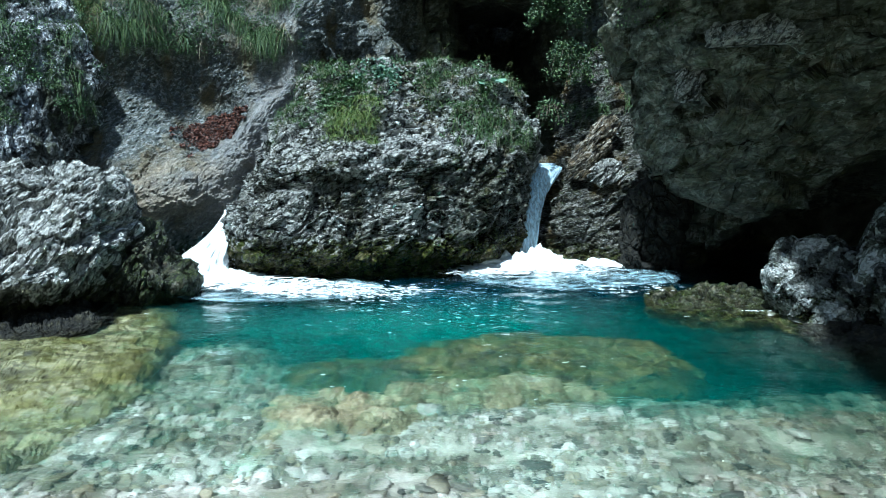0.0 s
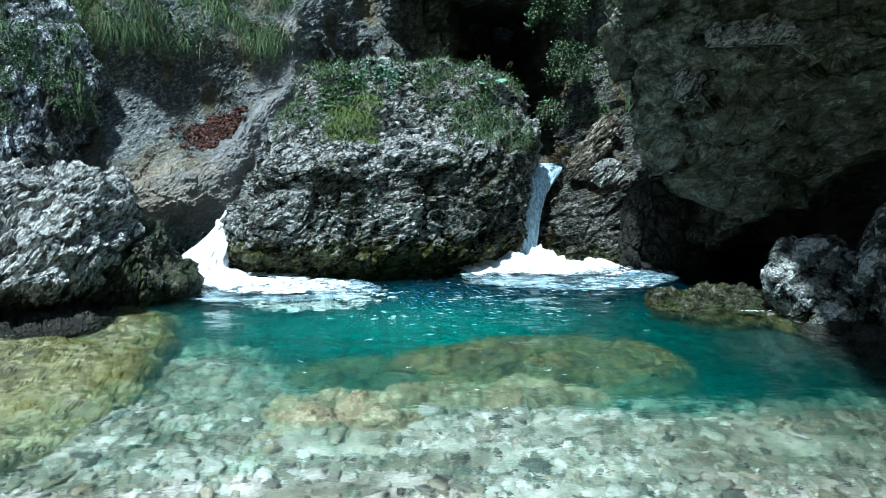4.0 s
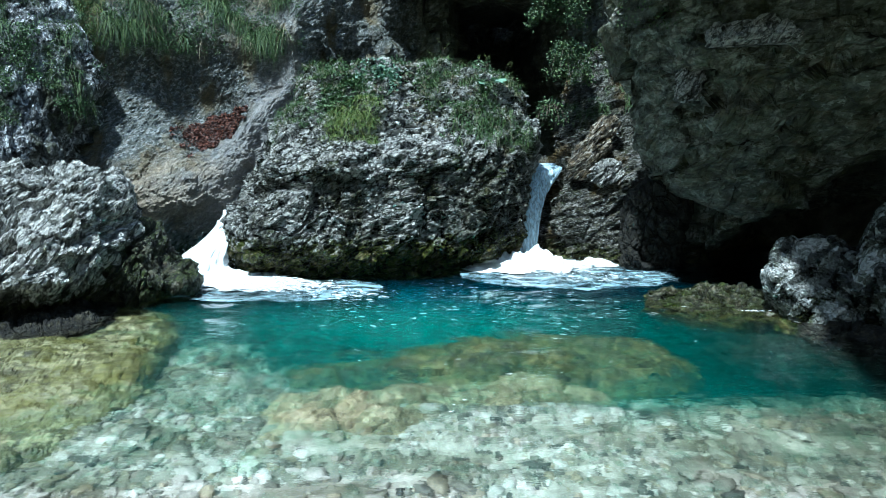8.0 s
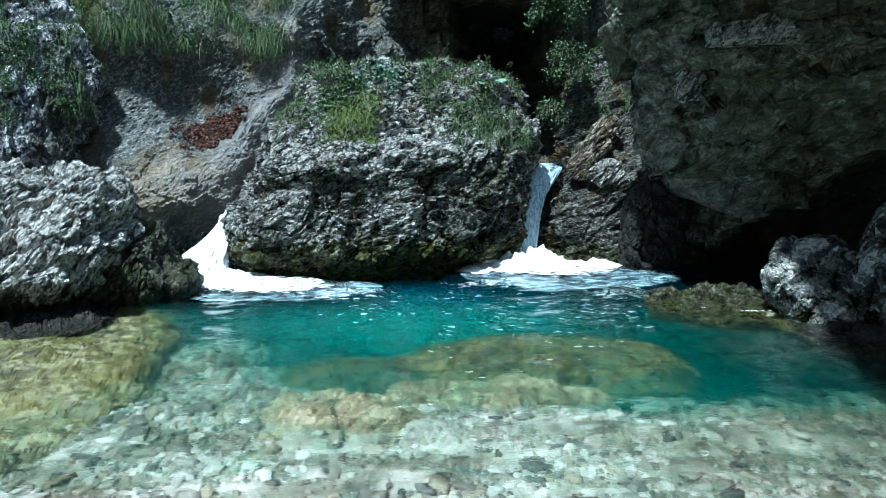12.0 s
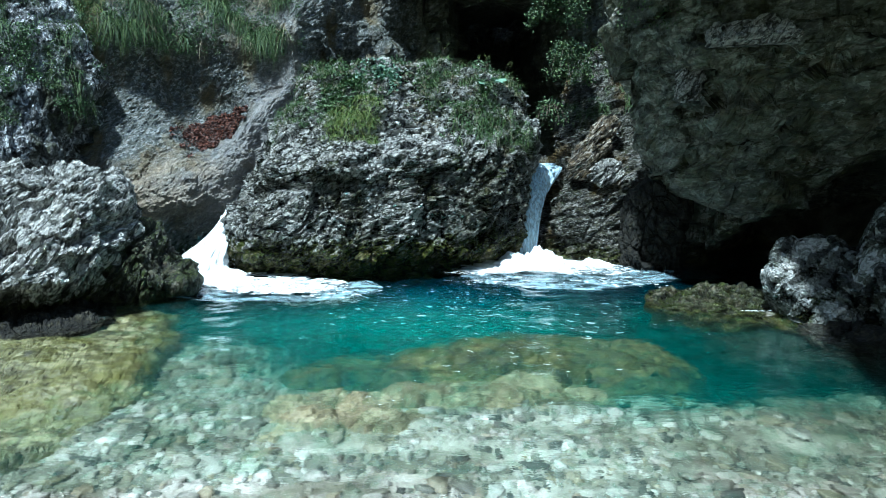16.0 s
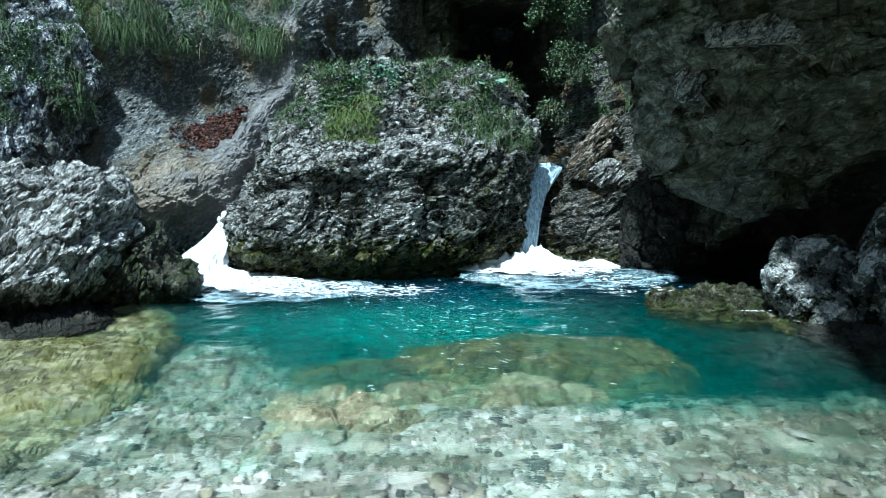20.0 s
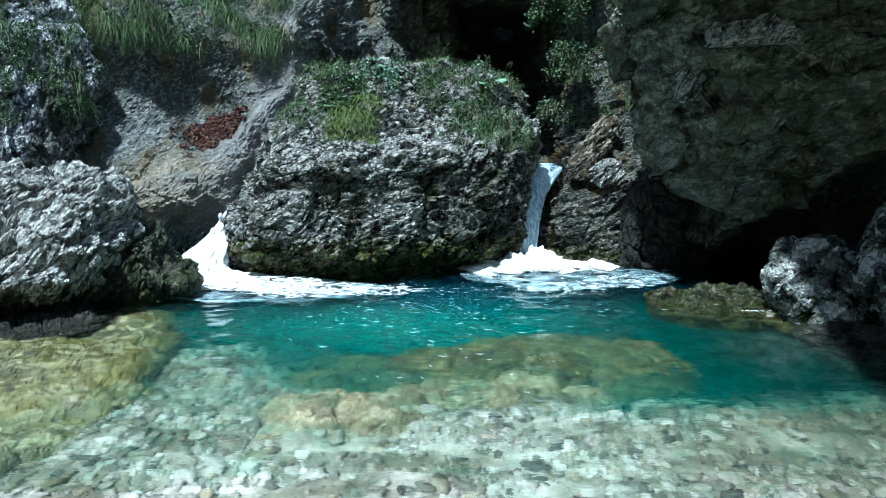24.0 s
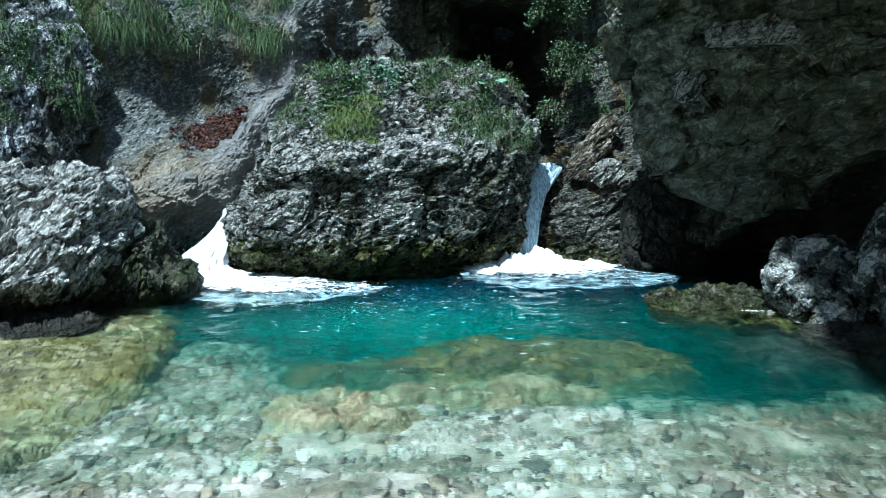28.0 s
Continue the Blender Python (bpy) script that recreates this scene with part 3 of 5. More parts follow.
cliff_back = face_sheet("cliff_back", -2.2, 7.0, -0.5, 7.0, 220, 180, cave_depth, 20.0, M_CLIFF, 61, big=(1.2, 0.2), coarse=(0.6, 0.2),
                        fine=(0.2, 0.06), stretch=(1.4, 1, 0.8), turn=(0, 0, 0))
tagged(cliff_back, "shaded dark back wall of the narrow rock cleft", "cliff", kind="structure")

# unseen roof, added to keep sun and sky out of the cleft
roof = loft("cleft_shade_roof", [(4.2, 0.9, 14.4, 1.7, 2.7, 2.5), (4.6, 0.9, 14.4, 2.1, 3.0, 2.5), (6.0, 1.0, 15.0, 2.3, 3.2, 2.5), (7.0, 1.2, 15.6, 1.6, 1.8, 2.2)],
            160, 80, M_CLIFF, 71, big=(1.0, 0.2), coarse=(0.6, 0.2), fine=(0.2, 0.05))
tagged(roof, "unseen rock roof added to darken the cleft", "cliff", kind="structure")

# ---- boulders ----
def tilt_top(g):
    g = g.copy()
    g[..., 2] += 0.07 * (g[..., 0] + 1.0) * step(0.6, 1.4, g[..., 2]) * step(2.7, 2.0, g[..., 2])
    return g


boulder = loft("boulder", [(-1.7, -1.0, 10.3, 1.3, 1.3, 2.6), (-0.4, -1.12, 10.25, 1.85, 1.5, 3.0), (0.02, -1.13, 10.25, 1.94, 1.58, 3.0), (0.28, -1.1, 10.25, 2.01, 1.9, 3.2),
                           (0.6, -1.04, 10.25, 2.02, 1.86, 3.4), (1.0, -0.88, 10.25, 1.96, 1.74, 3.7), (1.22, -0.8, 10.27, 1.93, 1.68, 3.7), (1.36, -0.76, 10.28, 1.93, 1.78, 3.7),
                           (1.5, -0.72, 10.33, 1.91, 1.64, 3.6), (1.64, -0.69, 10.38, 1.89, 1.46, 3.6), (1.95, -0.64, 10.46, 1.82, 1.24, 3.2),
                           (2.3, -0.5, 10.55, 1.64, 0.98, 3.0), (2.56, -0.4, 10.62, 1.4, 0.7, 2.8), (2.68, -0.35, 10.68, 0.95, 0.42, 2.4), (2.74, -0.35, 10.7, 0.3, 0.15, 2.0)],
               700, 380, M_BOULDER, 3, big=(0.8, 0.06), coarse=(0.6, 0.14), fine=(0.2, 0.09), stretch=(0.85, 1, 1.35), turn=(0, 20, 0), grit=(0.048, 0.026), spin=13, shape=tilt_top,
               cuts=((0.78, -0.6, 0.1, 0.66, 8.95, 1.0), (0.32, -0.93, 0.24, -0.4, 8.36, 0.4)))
tagged(boulder, "large grey fractured limestone boulder with a grassy top between two waterfalls", "boulder")

bank_boulder = loft("boulder", [(-0.9, -4.7, 7.3, 0.8, 1.0, 2.6), (-0.1, -4.7, 7.4, 0.85, 0.8, 2.6), (0.16, -4.65, 7.3, 0.98, 0.9, 2.8), (0.36, -4.6, 7.2, 1.12, 1.2, 3.0), (0.6, -4.55, 7.2, 1.16, 1.25, 3.2),
                                (0.85, -4.55, 7.25, 1.12, 1.15, 3.0), (1.08, -4.52, 7.35, 0.96, 0.9, 2.6), (1.27, -4.44, 7.45, 0.7, 0.58, 2.4), (1.39, -4.3, 7.5, 0.36, 0.3, 2.0)],
                    640, 300, M_LEFT, 14, big=(0.7, 0.09), coarse=(0.5, 0.12), fine=(0.22, 0.09), stretch=(1.7, 1.0, 0.6), turn=(0, -38, 0), grit=(0.09, 0.03),
                    cuts=((0.05, -0.68, 0.73, -4.2, 6.35, 0.72), (0.8, -0.5, 0.25, -3.52, 6.6, 0.6), (0.3, -0.6, -0.75, -4.2, 5.95, 0.3)))
tagged(bank_boulder, "pale jagged limestone boulder on the bank of the pool", "boulder")

spur = loft("boulder", [(-0.8, -3.7, 7.9, 0.7, 0.6, 2.6), (-0.12, -3.72, 7.9, 0.72, 0.62, 2.6), (0.05, -3.74, 7.85, 0.86, 0.66, 2.6), (0.16, -3.73, 7.75, 0.92, 0.62, 2.6),
                        (0.42, -3.82, 7.72, 0.8, 0.55, 2.6), (0.8, -4.05, 7.72, 0.62, 0.5, 2.6), (1.08, -4.22, 7.75, 0.48, 0.42, 2.4), (1.18, -4.3, 7.8, 0.2, 0.2, 2.0)],
            340, 200, M_SPUR, 17, big=(0.5, 0.08), coarse=(0.28, 0.1), fine=(0.1, 0.04), turn=(0, -32, 0), stretch=(1.5, 1, 0.7))
tagged(spur, "dark mossy limestone spur beside the waterfall", "boulder")

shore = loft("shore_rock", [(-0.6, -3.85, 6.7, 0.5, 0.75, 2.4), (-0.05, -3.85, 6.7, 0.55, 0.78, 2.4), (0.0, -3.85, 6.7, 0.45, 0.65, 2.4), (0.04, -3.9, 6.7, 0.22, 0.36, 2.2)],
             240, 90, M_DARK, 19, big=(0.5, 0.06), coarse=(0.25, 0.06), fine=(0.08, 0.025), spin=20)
tagged(shore, "wet rock at the waterline, the pale boulder's shade put into its colour", "rock")

pillar = loft("boulder", [(-1.2, 2.7, 10.6, 1.2, 1.0, 2.6), (0.0, 2.65, 10.5, 1.22, 1.25, 2.6), (0.5, 2.6, 10.5, 1.16, 1.1, 2.6), (1.0, 2.65, 10.6, 1.0, 0.95, 2.6),
                          (1.5, 2.5, 10.8, 0.75, 0.8, 2.6), (2.2, 2.55, 11.0, 0.75, 0.8, 2.6), (3.0, 2.65, 11.2, 0.75, 0.8, 2.6), (3.8, 2.75, 11.4, 0.6, 0.6, 2.4), (4.1, 2.75, 11.4, 0.3, 0.3, 2)],
              340, 280, M_PILLAR, 27, big=(0.6, 0.1), coarse=(0.35, 0.13), fine=(0.1, 0.05), stretch=(0.7, 0.8, 2.0), turn=(0, 20, 0),
              cuts=((-0.3, -0.6, 0.75, 2.3, 9.95, 1.2), (-0.8, -0.4, 0.4, 1.75, 10.2, 1.5)))
tagged(pillar, "layered ochre and grey limestone outcrop beside the waterfall", "boulder")

for rings, material, spin, label in (
        (((1.1, 2.02, 10.15, 0.16, 0.3, 3.0), (1.3, 2.05, 10.08, 0.22, 0.26, 3.2), (1.6, 2.2, 10.12, 0.22, 0.22, 3.2), (1.88, 2.34, 10.2, 0.18, 0.18, 3.0), (2.0, 2.4, 10.26, 0.08, 0.08, 2.2)), M_OCHRE, -20,
         "tilted ochre-streaked limestone slab above the waterfall"),
        # this knob's pale colour stands in for the sheen on wet rock
        (((0.95, 2.3, 9.85, 0.14, 0.2, 2.6), (1.12, 2.3, 9.76, 0.24, 0.26, 2.8), (1.3, 2.28, 9.8, 0.22, 0.22, 2.6), (1.42, 2.26, 9.9, 0.1, 0.1, 2.0)), M_LEFT, 10, "wet limestone knob with its sunlit sheen put into the pale colour"),
        (((1.2, 1.3, 10.2, 0.07, 0.1, 2.4), (1.38, 1.3, 10.15, 0.09, 0.12, 2.4), (1.56, 1.34, 10.15, 0.08, 0.1, 2.4), (1.7, 1.37, 10.18, 0.03, 0.04, 2.0)), M_LEFT, 0, "small pale stone wedged above the waterfall")):
    knob = loft("rock", rings, 150, 90, material, 101 + int(spin), big=(0.3, 0.04), coarse=(0.16, 0.05), fine=(0.07, 0.025), stretch=(0.6, 0.8, 2.2), turn=(0, 40, 0), spin=spin)
    tagged(knob, label, "rock", "rocks beside the waterfall")

lip = loft("boulder", [(-1.0, 1.5, 11.6, 0.7, 1.1, 3), (0.6, 1.5, 11.6, 0.65, 1.05, 3), (1.05, 1.5, 11.65, 0.6, 1.0, 3), (1.22, 1.5, 11.7, 0.5, 0.9, 3)],
           160, 80, M_PILLAR, 29, big=(0.5, 0.05), coarse=(0.3, 0.06), fine=(0.1, 0.03))
tagged(lip, "dark wet rock sill under the waterfall's lip", "boulder")

for args in (((-0.5, 3.75, 6.75, 0.46, 0.5, 2.4), (0.0, 3.75, 6.75, 0.48, 0.5, 2.4), (0.35, 3.72, 6.77, 0.47, 0.46, 2.4), (0.6, 3.72, 6.8, 0.34, 0.34, 2.3), (0.7, 3.74, 6.82, 0.16, 0.15, 2)),
             ((-0.6, 4.4, 6.2, 0.45, 0.6, 2.4), (0.0, 4.38, 6.2, 0.5, 0.62, 2.4), (0.65, 4.36, 6.2, 0.5, 0.6, 2.4), (1.05, 4.38, 6.25, 0.4, 0.45, 2.3), (1.25, 4.4, 6.25, 0.18, 0.2, 2))):
    rock = loft("boulder", args, 260, 130, M_SMALL, 37 + int(args[0][1] * 4), big=(0.4, 0.07), coarse=(0.34, 0.07), fine=(0.1, 0.012), turn=(0, 30, 0))
    tagged(rock, "smooth blue-grey limestone boulder on the pool's shaded edge", "boulder", "boulders under the cliff")

shelf = loft("shore_rock", [(-0.8, 3.0, 7.35, 0.75, 0.55, 2.6), (-0.1, 2.98, 7.3, 0.72, 0.48, 2.6), (-0.02, 2.98, 7.32, 0.66, 0.42, 2.6), (0.04, 3.1, 7.38, 0.5, 0.3, 2.6), (0.1, 3.25, 7.42, 0.28, 0.16, 2.4)],
             260, 110, M_SHELF, 43, big=(0.4, 0.05), coarse=(0.22, 0.07), fine=(0.07, 0.03), spin=-18)
tagged(shelf, "low mossy rock shelf at the waterline under the cliff", "rock")
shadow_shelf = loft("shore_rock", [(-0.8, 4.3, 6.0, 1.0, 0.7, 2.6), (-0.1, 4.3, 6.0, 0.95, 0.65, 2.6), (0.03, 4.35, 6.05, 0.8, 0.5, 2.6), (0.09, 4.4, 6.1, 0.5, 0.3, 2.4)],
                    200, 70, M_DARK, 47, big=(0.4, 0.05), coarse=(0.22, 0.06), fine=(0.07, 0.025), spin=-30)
tagged(shadow_shelf, "rock shelf sloping into the shaded water, shade put into its colour", "rock")

# sunken rocks
ledge = loft("sunken_ledge", [(-1.4, -3.45, 5.2, 1.3, 2.4, 3), (-0.75, -3.5, 5.2, 1.25, 2.35, 3), (-0.42, -3.55, 5.2, 1.15, 2.3, 3), (-0.24, -3.65, 5.2, 1.0, 2.1, 3), (-0.12, -3.8, 5.2, 0.7, 1.7, 2.6)],
             320, 140, M_LEDGE, 51, big=(0.7, 0.12), coarse=(0.6, 0.035), fine=(0.2, 0.012), spin=12, grit=(0.06, 0.004))
tagged(ledge, "yellow algae-coated rock ledge under shallow clear water", "rock")
sunken = loft("sunken_boulder", [(-1.9, 0.75, 6.0, 1.5, 0.85, 2.4), (-1.1, 0.76, 5.97, 1.48, 0.8, 2.4), (-0.74, 0.78, 5.95, 1.38, 0.72, 2.4), (-0.54, 0.86, 5.96, 1.1, 0.55, 2.3), (-0.42, 1.0, 6.0, 0.6, 0.3, 2)],
              280, 90, M_SUNKEN, 53, big=(0.7, 0.1), coarse=(0.6, 0.04), fine=(0.2, 0.015), spin=6, grit=(0.06, 0.006))
tagged(sunken, "brown algae-covered boulder lying under the turquoise water", "boulder")
low_rock = loft("sunken_boulder", [(-1.7, -0.55, 5.75, 1.15, 0.7, 2.4), (-1.1, -0.55, 5.72, 1.1, 0.64, 2.4), (-0.86, -0.5, 5.7, 0.95, 0.52, 2.3), (-0.72, -0.4, 5.7, 0.6, 0.3, 2.0)],
                240, 80, M_SUNKEN, 54, big=(0.6, 0.1), coarse=(0.5, 0.04), fine=(0.2, 0.015), spin=-4, grit=(0.06, 0.006))
tagged(low_rock, "low olive silted boulder deep under the clear water", "boulder")
for rings, spin in ((((-1.3, -0.76, 4.55, 0.66, 0.68, 2.2), (-0.8, -0.76, 4.55, 0.62, 0.64, 2.2), (-0.48, -0.74, 4.55, 0.54, 0.56, 2.0), (-0.37, -0.7, 4.57, 0.3, 0.32, 2.0)), 20),
                    (((-1.4, 0.25, 5.1, 1.1, 0.4, 2.2), (-0.9, 0.25, 5.1, 1.05, 0.36, 2.2), (-0.62, 0.25, 5.08, 0.92, 0.28, 2.2), (-0.5, 0.22, 5.08, 0.6, 0.15, 2.0)), 5)):
    slab = loft("sunken_slab", rings, 240, 80, M_SLAB, 57, big=(0.3, 0.14), coarse=(0.4, 0.03), fine=(0.12, 0.01), spin=spin, grit=(0.06, 0.005))
    tagged(slab, "tan sunken rock slab on the gravel bed", "rock", "tan slabs under the water")

# dark shelf added under the water to carry the shade near the bank
apron = loft("sunken_shade_shelf", [(-1.7, 3.4, 6.3, 1.2, 0.9, 2.4), (-1.2, 3.45, 6.3, 1.1, 0.8, 2.4), (-0.85, 3.6, 6.35, 0.9, 0.62, 2.3), (-0.66, 3.75, 6.4, 0.5, 0.35, 2.2)],
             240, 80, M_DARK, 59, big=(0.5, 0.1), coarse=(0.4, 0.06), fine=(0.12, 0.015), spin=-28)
tagged(apron, "sunken rock shelf, near black to stand in for shade on the water", "rock")

# ---- water ----
water = new("water")
tagged(water, "clear turquoise mountain pool water with fine ripples", "water", kind="structure")
wx, wy = np.meshgrid(np.linspace(-8, 8, 380), np.linspace(-1.5, 15.5, 420))
wp = np.stack([wx, wy, 0 * wx], -1).reshape(-1, 3)
wp[:, 2] = 0.010 * fbm(wp * np.array((1.8, 3.4, 1)), 4, 77) + 0.024 * step(6.2, 8.6, wp[:, 1]) * fbm(wp * np.array((3.5, 5.0, 1)), 3, 79)
surface = mesh_ob("surface", wp, grid_quads(*wx.shape, False), M_WATER, water)
surface.visible_shadow = False
# flat sheets added under the surface, standing in for depth colour
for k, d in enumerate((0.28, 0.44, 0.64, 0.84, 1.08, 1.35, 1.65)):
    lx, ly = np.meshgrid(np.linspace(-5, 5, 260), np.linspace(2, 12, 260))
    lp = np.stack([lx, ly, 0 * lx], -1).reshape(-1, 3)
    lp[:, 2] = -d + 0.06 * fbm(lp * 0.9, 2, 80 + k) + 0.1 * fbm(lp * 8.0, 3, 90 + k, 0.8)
    mesh_ob("tint_sheet", lp, grid_quads(260, 260, False), M_UPPER if k < 2 else M_DEPTH, water)


# ---- white water ----
def lerp_rows(rows, s):
    r = np.array(rows, float)
    return np.stack([np.interp(s, r[:, 0], r[:, k]) for k in range(1, r.shape[1])], -1)


def fall_body(name, rows, material, parent, seed, ns=110, na=72):
    """A falling stream: rows of (share of the way, x, y, z, half width, half thickness), with rope-like ridges."""
    s = np.linspace(0, 1, ns)
    c = lerp_rows(rows, s)
    for _ in range(6):
        c[1:-1] = (c[:-2] + 2 * c[1:-1] + c[2:]) / 4
    a = np.linspace(0, 2 * math.pi, na, endpoint=False)
    aa, ss = np.meshgrid(a, s)
    q = np.stack([np.cos(aa) * 2.6, np.sin(aa) * 2.6, ss * 2.2], -1).reshape(-1, 3)
    rip = 1 + (0.16 * fbm(q, 3, seed) + 0.12 * vnoise(q * np.array((4, 4, 2.0)), seed + 4) + 0.07 * vnoise(q * np.array((9, 9, 9.0)), seed + 6)).reshape(aa.shape) * (0.3 + 0.9 * ss)
    g = np.stack([c[:, None, 0] + c[:, None, 3] * np.cos(aa) * rip, c[:, None, 1] + c[:, None, 4] * np.sin(aa) * rip, np.repeat(c[:, None, 2], na, 1)], -1)
    return mesh_ob(name, g.reshape(-1, 3), grid_quads(ns, na, True), material, parent)


def lump(name, radius, height, material, parent, seed, n=22, m=40):
    """A low froth dome with a ragged rim, its foot just under the water."""
    r, a = np.meshgrid(np.linspace(0.02, 1, n), np.linspace(0, 2 * math.pi, m, endpoint=False), indexing="ij")
    q = np.stack([np.cos(a) * r * 3 * radius / 0.3, np.sin(a) * r * 3 * radius / 0.3, 0 * a + seed], -1).reshape(-1, 3)
    f = fbm(q, 4, seed, 0.48).reshape(a.shape)
    rr = radius * r * (1 + 0.28 * f * r)
    z = height * (1 - r ** 1.6) * (1 + 0.55 * f) - 0.03 * r
    g = np.stack([rr * np.cos(a), rr * np.sin(a), z], -1)
    return mesh_ob(name, g.reshape(-1, 3), grid_quads(n, m, True), material, parent)


def lace(name, length, width, cover, material, parent, seed, cell=0.008):
    """Floating foam: ragged flat pieces with holes, thin and joined."""
    nx, ny = int(length / cell), int(width / cell)
    x, y = np.meshgrid((np.arange(nx) - nx / 2) * cell, (np.arange(ny) - ny / 2) * cell)
    p = np.stack([x * 5.0, y * 8.0, 0 * x + seed * 1.7], -1).reshape(-1, 3)
    f = (0.75 * fbm(p * 1.5, 4, seed, 0.62)).reshape(x.shape)
    ring = 1 - np.abs(fbm(p * 2.3 + 5, 3, seed + 3)).reshape(x.shape) * 2.4
    fall = 1 - (2 * x / length) ** 2 - (2 * y / width) ** 2
    keep = (fall + 0.9 * f > 1.15 - cover) & (ring > 0.95 - cover) & (fall > 0)
    iy, ix = np.nonzero(keep)
    verts, index, faces = [], {}, []
    rng = random.Random(seed)
    for j, i in zip(iy.tolist(), ix.tolist()):
        quad = []
        for dj, di in ((0, 0), (0, 1), (1, 1), (1, 0)):
            key = (j + dj, i + di)
            if key not in index:
                index[key] = len(verts)
                verts.append(((key[1] - nx / 2 + rng.uniform(-0.35, 0.35)) * cell, (key[0] - ny / 2 + rng.uniform(-0.35, 0.35)) * cell,
                              0.022 + 0.004 * rng.random()))
            quad.append(index[key])
        faces.append(quad)
    return mesh_ob(name, verts, faces, material, parent)


LEFT_FALL = [(0, -2.88, 9.45, 0.76, 0.05, 0.06), (0.25, -2.9, 9.2, 0.6, 0.09, 0.08), (0.5, -2.94, 9.0, 0.42, 0.15, 0.1), (0.72, -3.02, 8.75, 0.24, 0.25, 0.13), (0.86, -3.1, 8.62, 0.1, 0.38, 0.16),
             (1, -3.14, 8.5, -0.06, 0.44, 0.2)]
RIGHT_FALL = [(0, 1.56, 10.55, 1.3, 0.25, 0.05), (0.15, 1.52, 10.3, 1.22, 0.22, 0.06), (0.4, 1.33, 10.12, 0.86, 0.16, 0.07), (0.7, 1.2, 9.95, 0.45, 0.17, 0.08), (1, 1.12, 9.85, -0.05, 0.2, 0.1)]

falls = []
for rows, stuff, label, seed in ((LEFT_FALL, M_FALL, "bright white waterfall spreading beside the boulder", 90),
                                 (RIGHT_FALL, M_VEIL, "narrow bluish-white waterfall pouring from the cleft", 95)):
    fall = new("waterfall")
    tagged(fall, label, "waterfall", "waterfalls into the pool")
    fall_body("stream", rows, stuff, fall, seed)
    rng = random.Random(seed + 50)
    verts, faces = [], []
    for _ in range(300):
        s = 0.25 + 0.75 * rng.random() ** 0.7
        x, y, z, w, th = lerp_rows(rows, np.array([s]))[0]
        a = rng.uniform(0, 6.28)
        k = rng.gauss(1.15, 0.22)
        r, i = rng.uniform(0.0015, 0.004), len(verts)
        px, py, pz = x + w * k * math.cos(a), y - abs(th * k * math.sin(a)), max(z + rng.gauss(0.0, 0.05), 0.02)
        verts += [(px - r, py, pz), (px + r, py, pz), (px, py - r, pz), (px, py, pz - 2 * r), (px, py, pz + 2 * r)]
        faces += [(i, i + 3, i + 2), (i + 2, i + 3, i + 1), (i, i + 2, i + 4), (i + 2, i + 1, i + 4)]
    spray = mesh_ob("spray", verts, faces, M_FOAM, fall, True, "fine white droplets round the stream")
    spray["kind"] = "stuff"
    strands = []
    for k in range(9):
        st = lump("strand", 0.035 + 0.012 * (k % 3), 0.03, stuff, fall, seed + 200 + k, 8, 14)
        st.data.transform(Matrix.Diagonal((0.8, 1, 1, 1)) @ Matrix.Rotation(radians(90), 4, "X"))
        st.data.transform(Matrix.Diagonal((1, 1, 1.5, 1)))
        strands.append(st)
    falls.append((fall, rows, strands))

foam_lumps, foam_rafts = [], []
for k in range(20):
    left = k < 8
    rng = random.Random(300 + k)
    if left:
        x, y = -3.05 + 0.22 * (k % 4) * rng.uniform(0.5, 1), 8.36 - 0.1 * (k // 4) + rng.uniform(-0.05, 0.05)
        r, h = rng.uniform(0.2, 0.34), rng.uniform(0.05, 0.1)
    else:
        a, d = rng.uniform(0, 6.28), rng.random() ** 0.6
        x, y = 1.3 + 0.85 * d * math.cos(a), 9.2 + 0.42 * d * math.sin(a)
        r, h = rng.uniform(0.25, 0.4), 0.19 * (1.15 - 0.85 * d)
    foam = lump("foam_mound", r, h, M_FOAM, None, 310 + k)
    tagged(foam, "white churning foam at the foot of the waterfall", "foam", "foam under the left fall" if left else "foam under the right fall")
    foam_lumps.append((foam, x, y, rng.uniform(0, 6.28)))

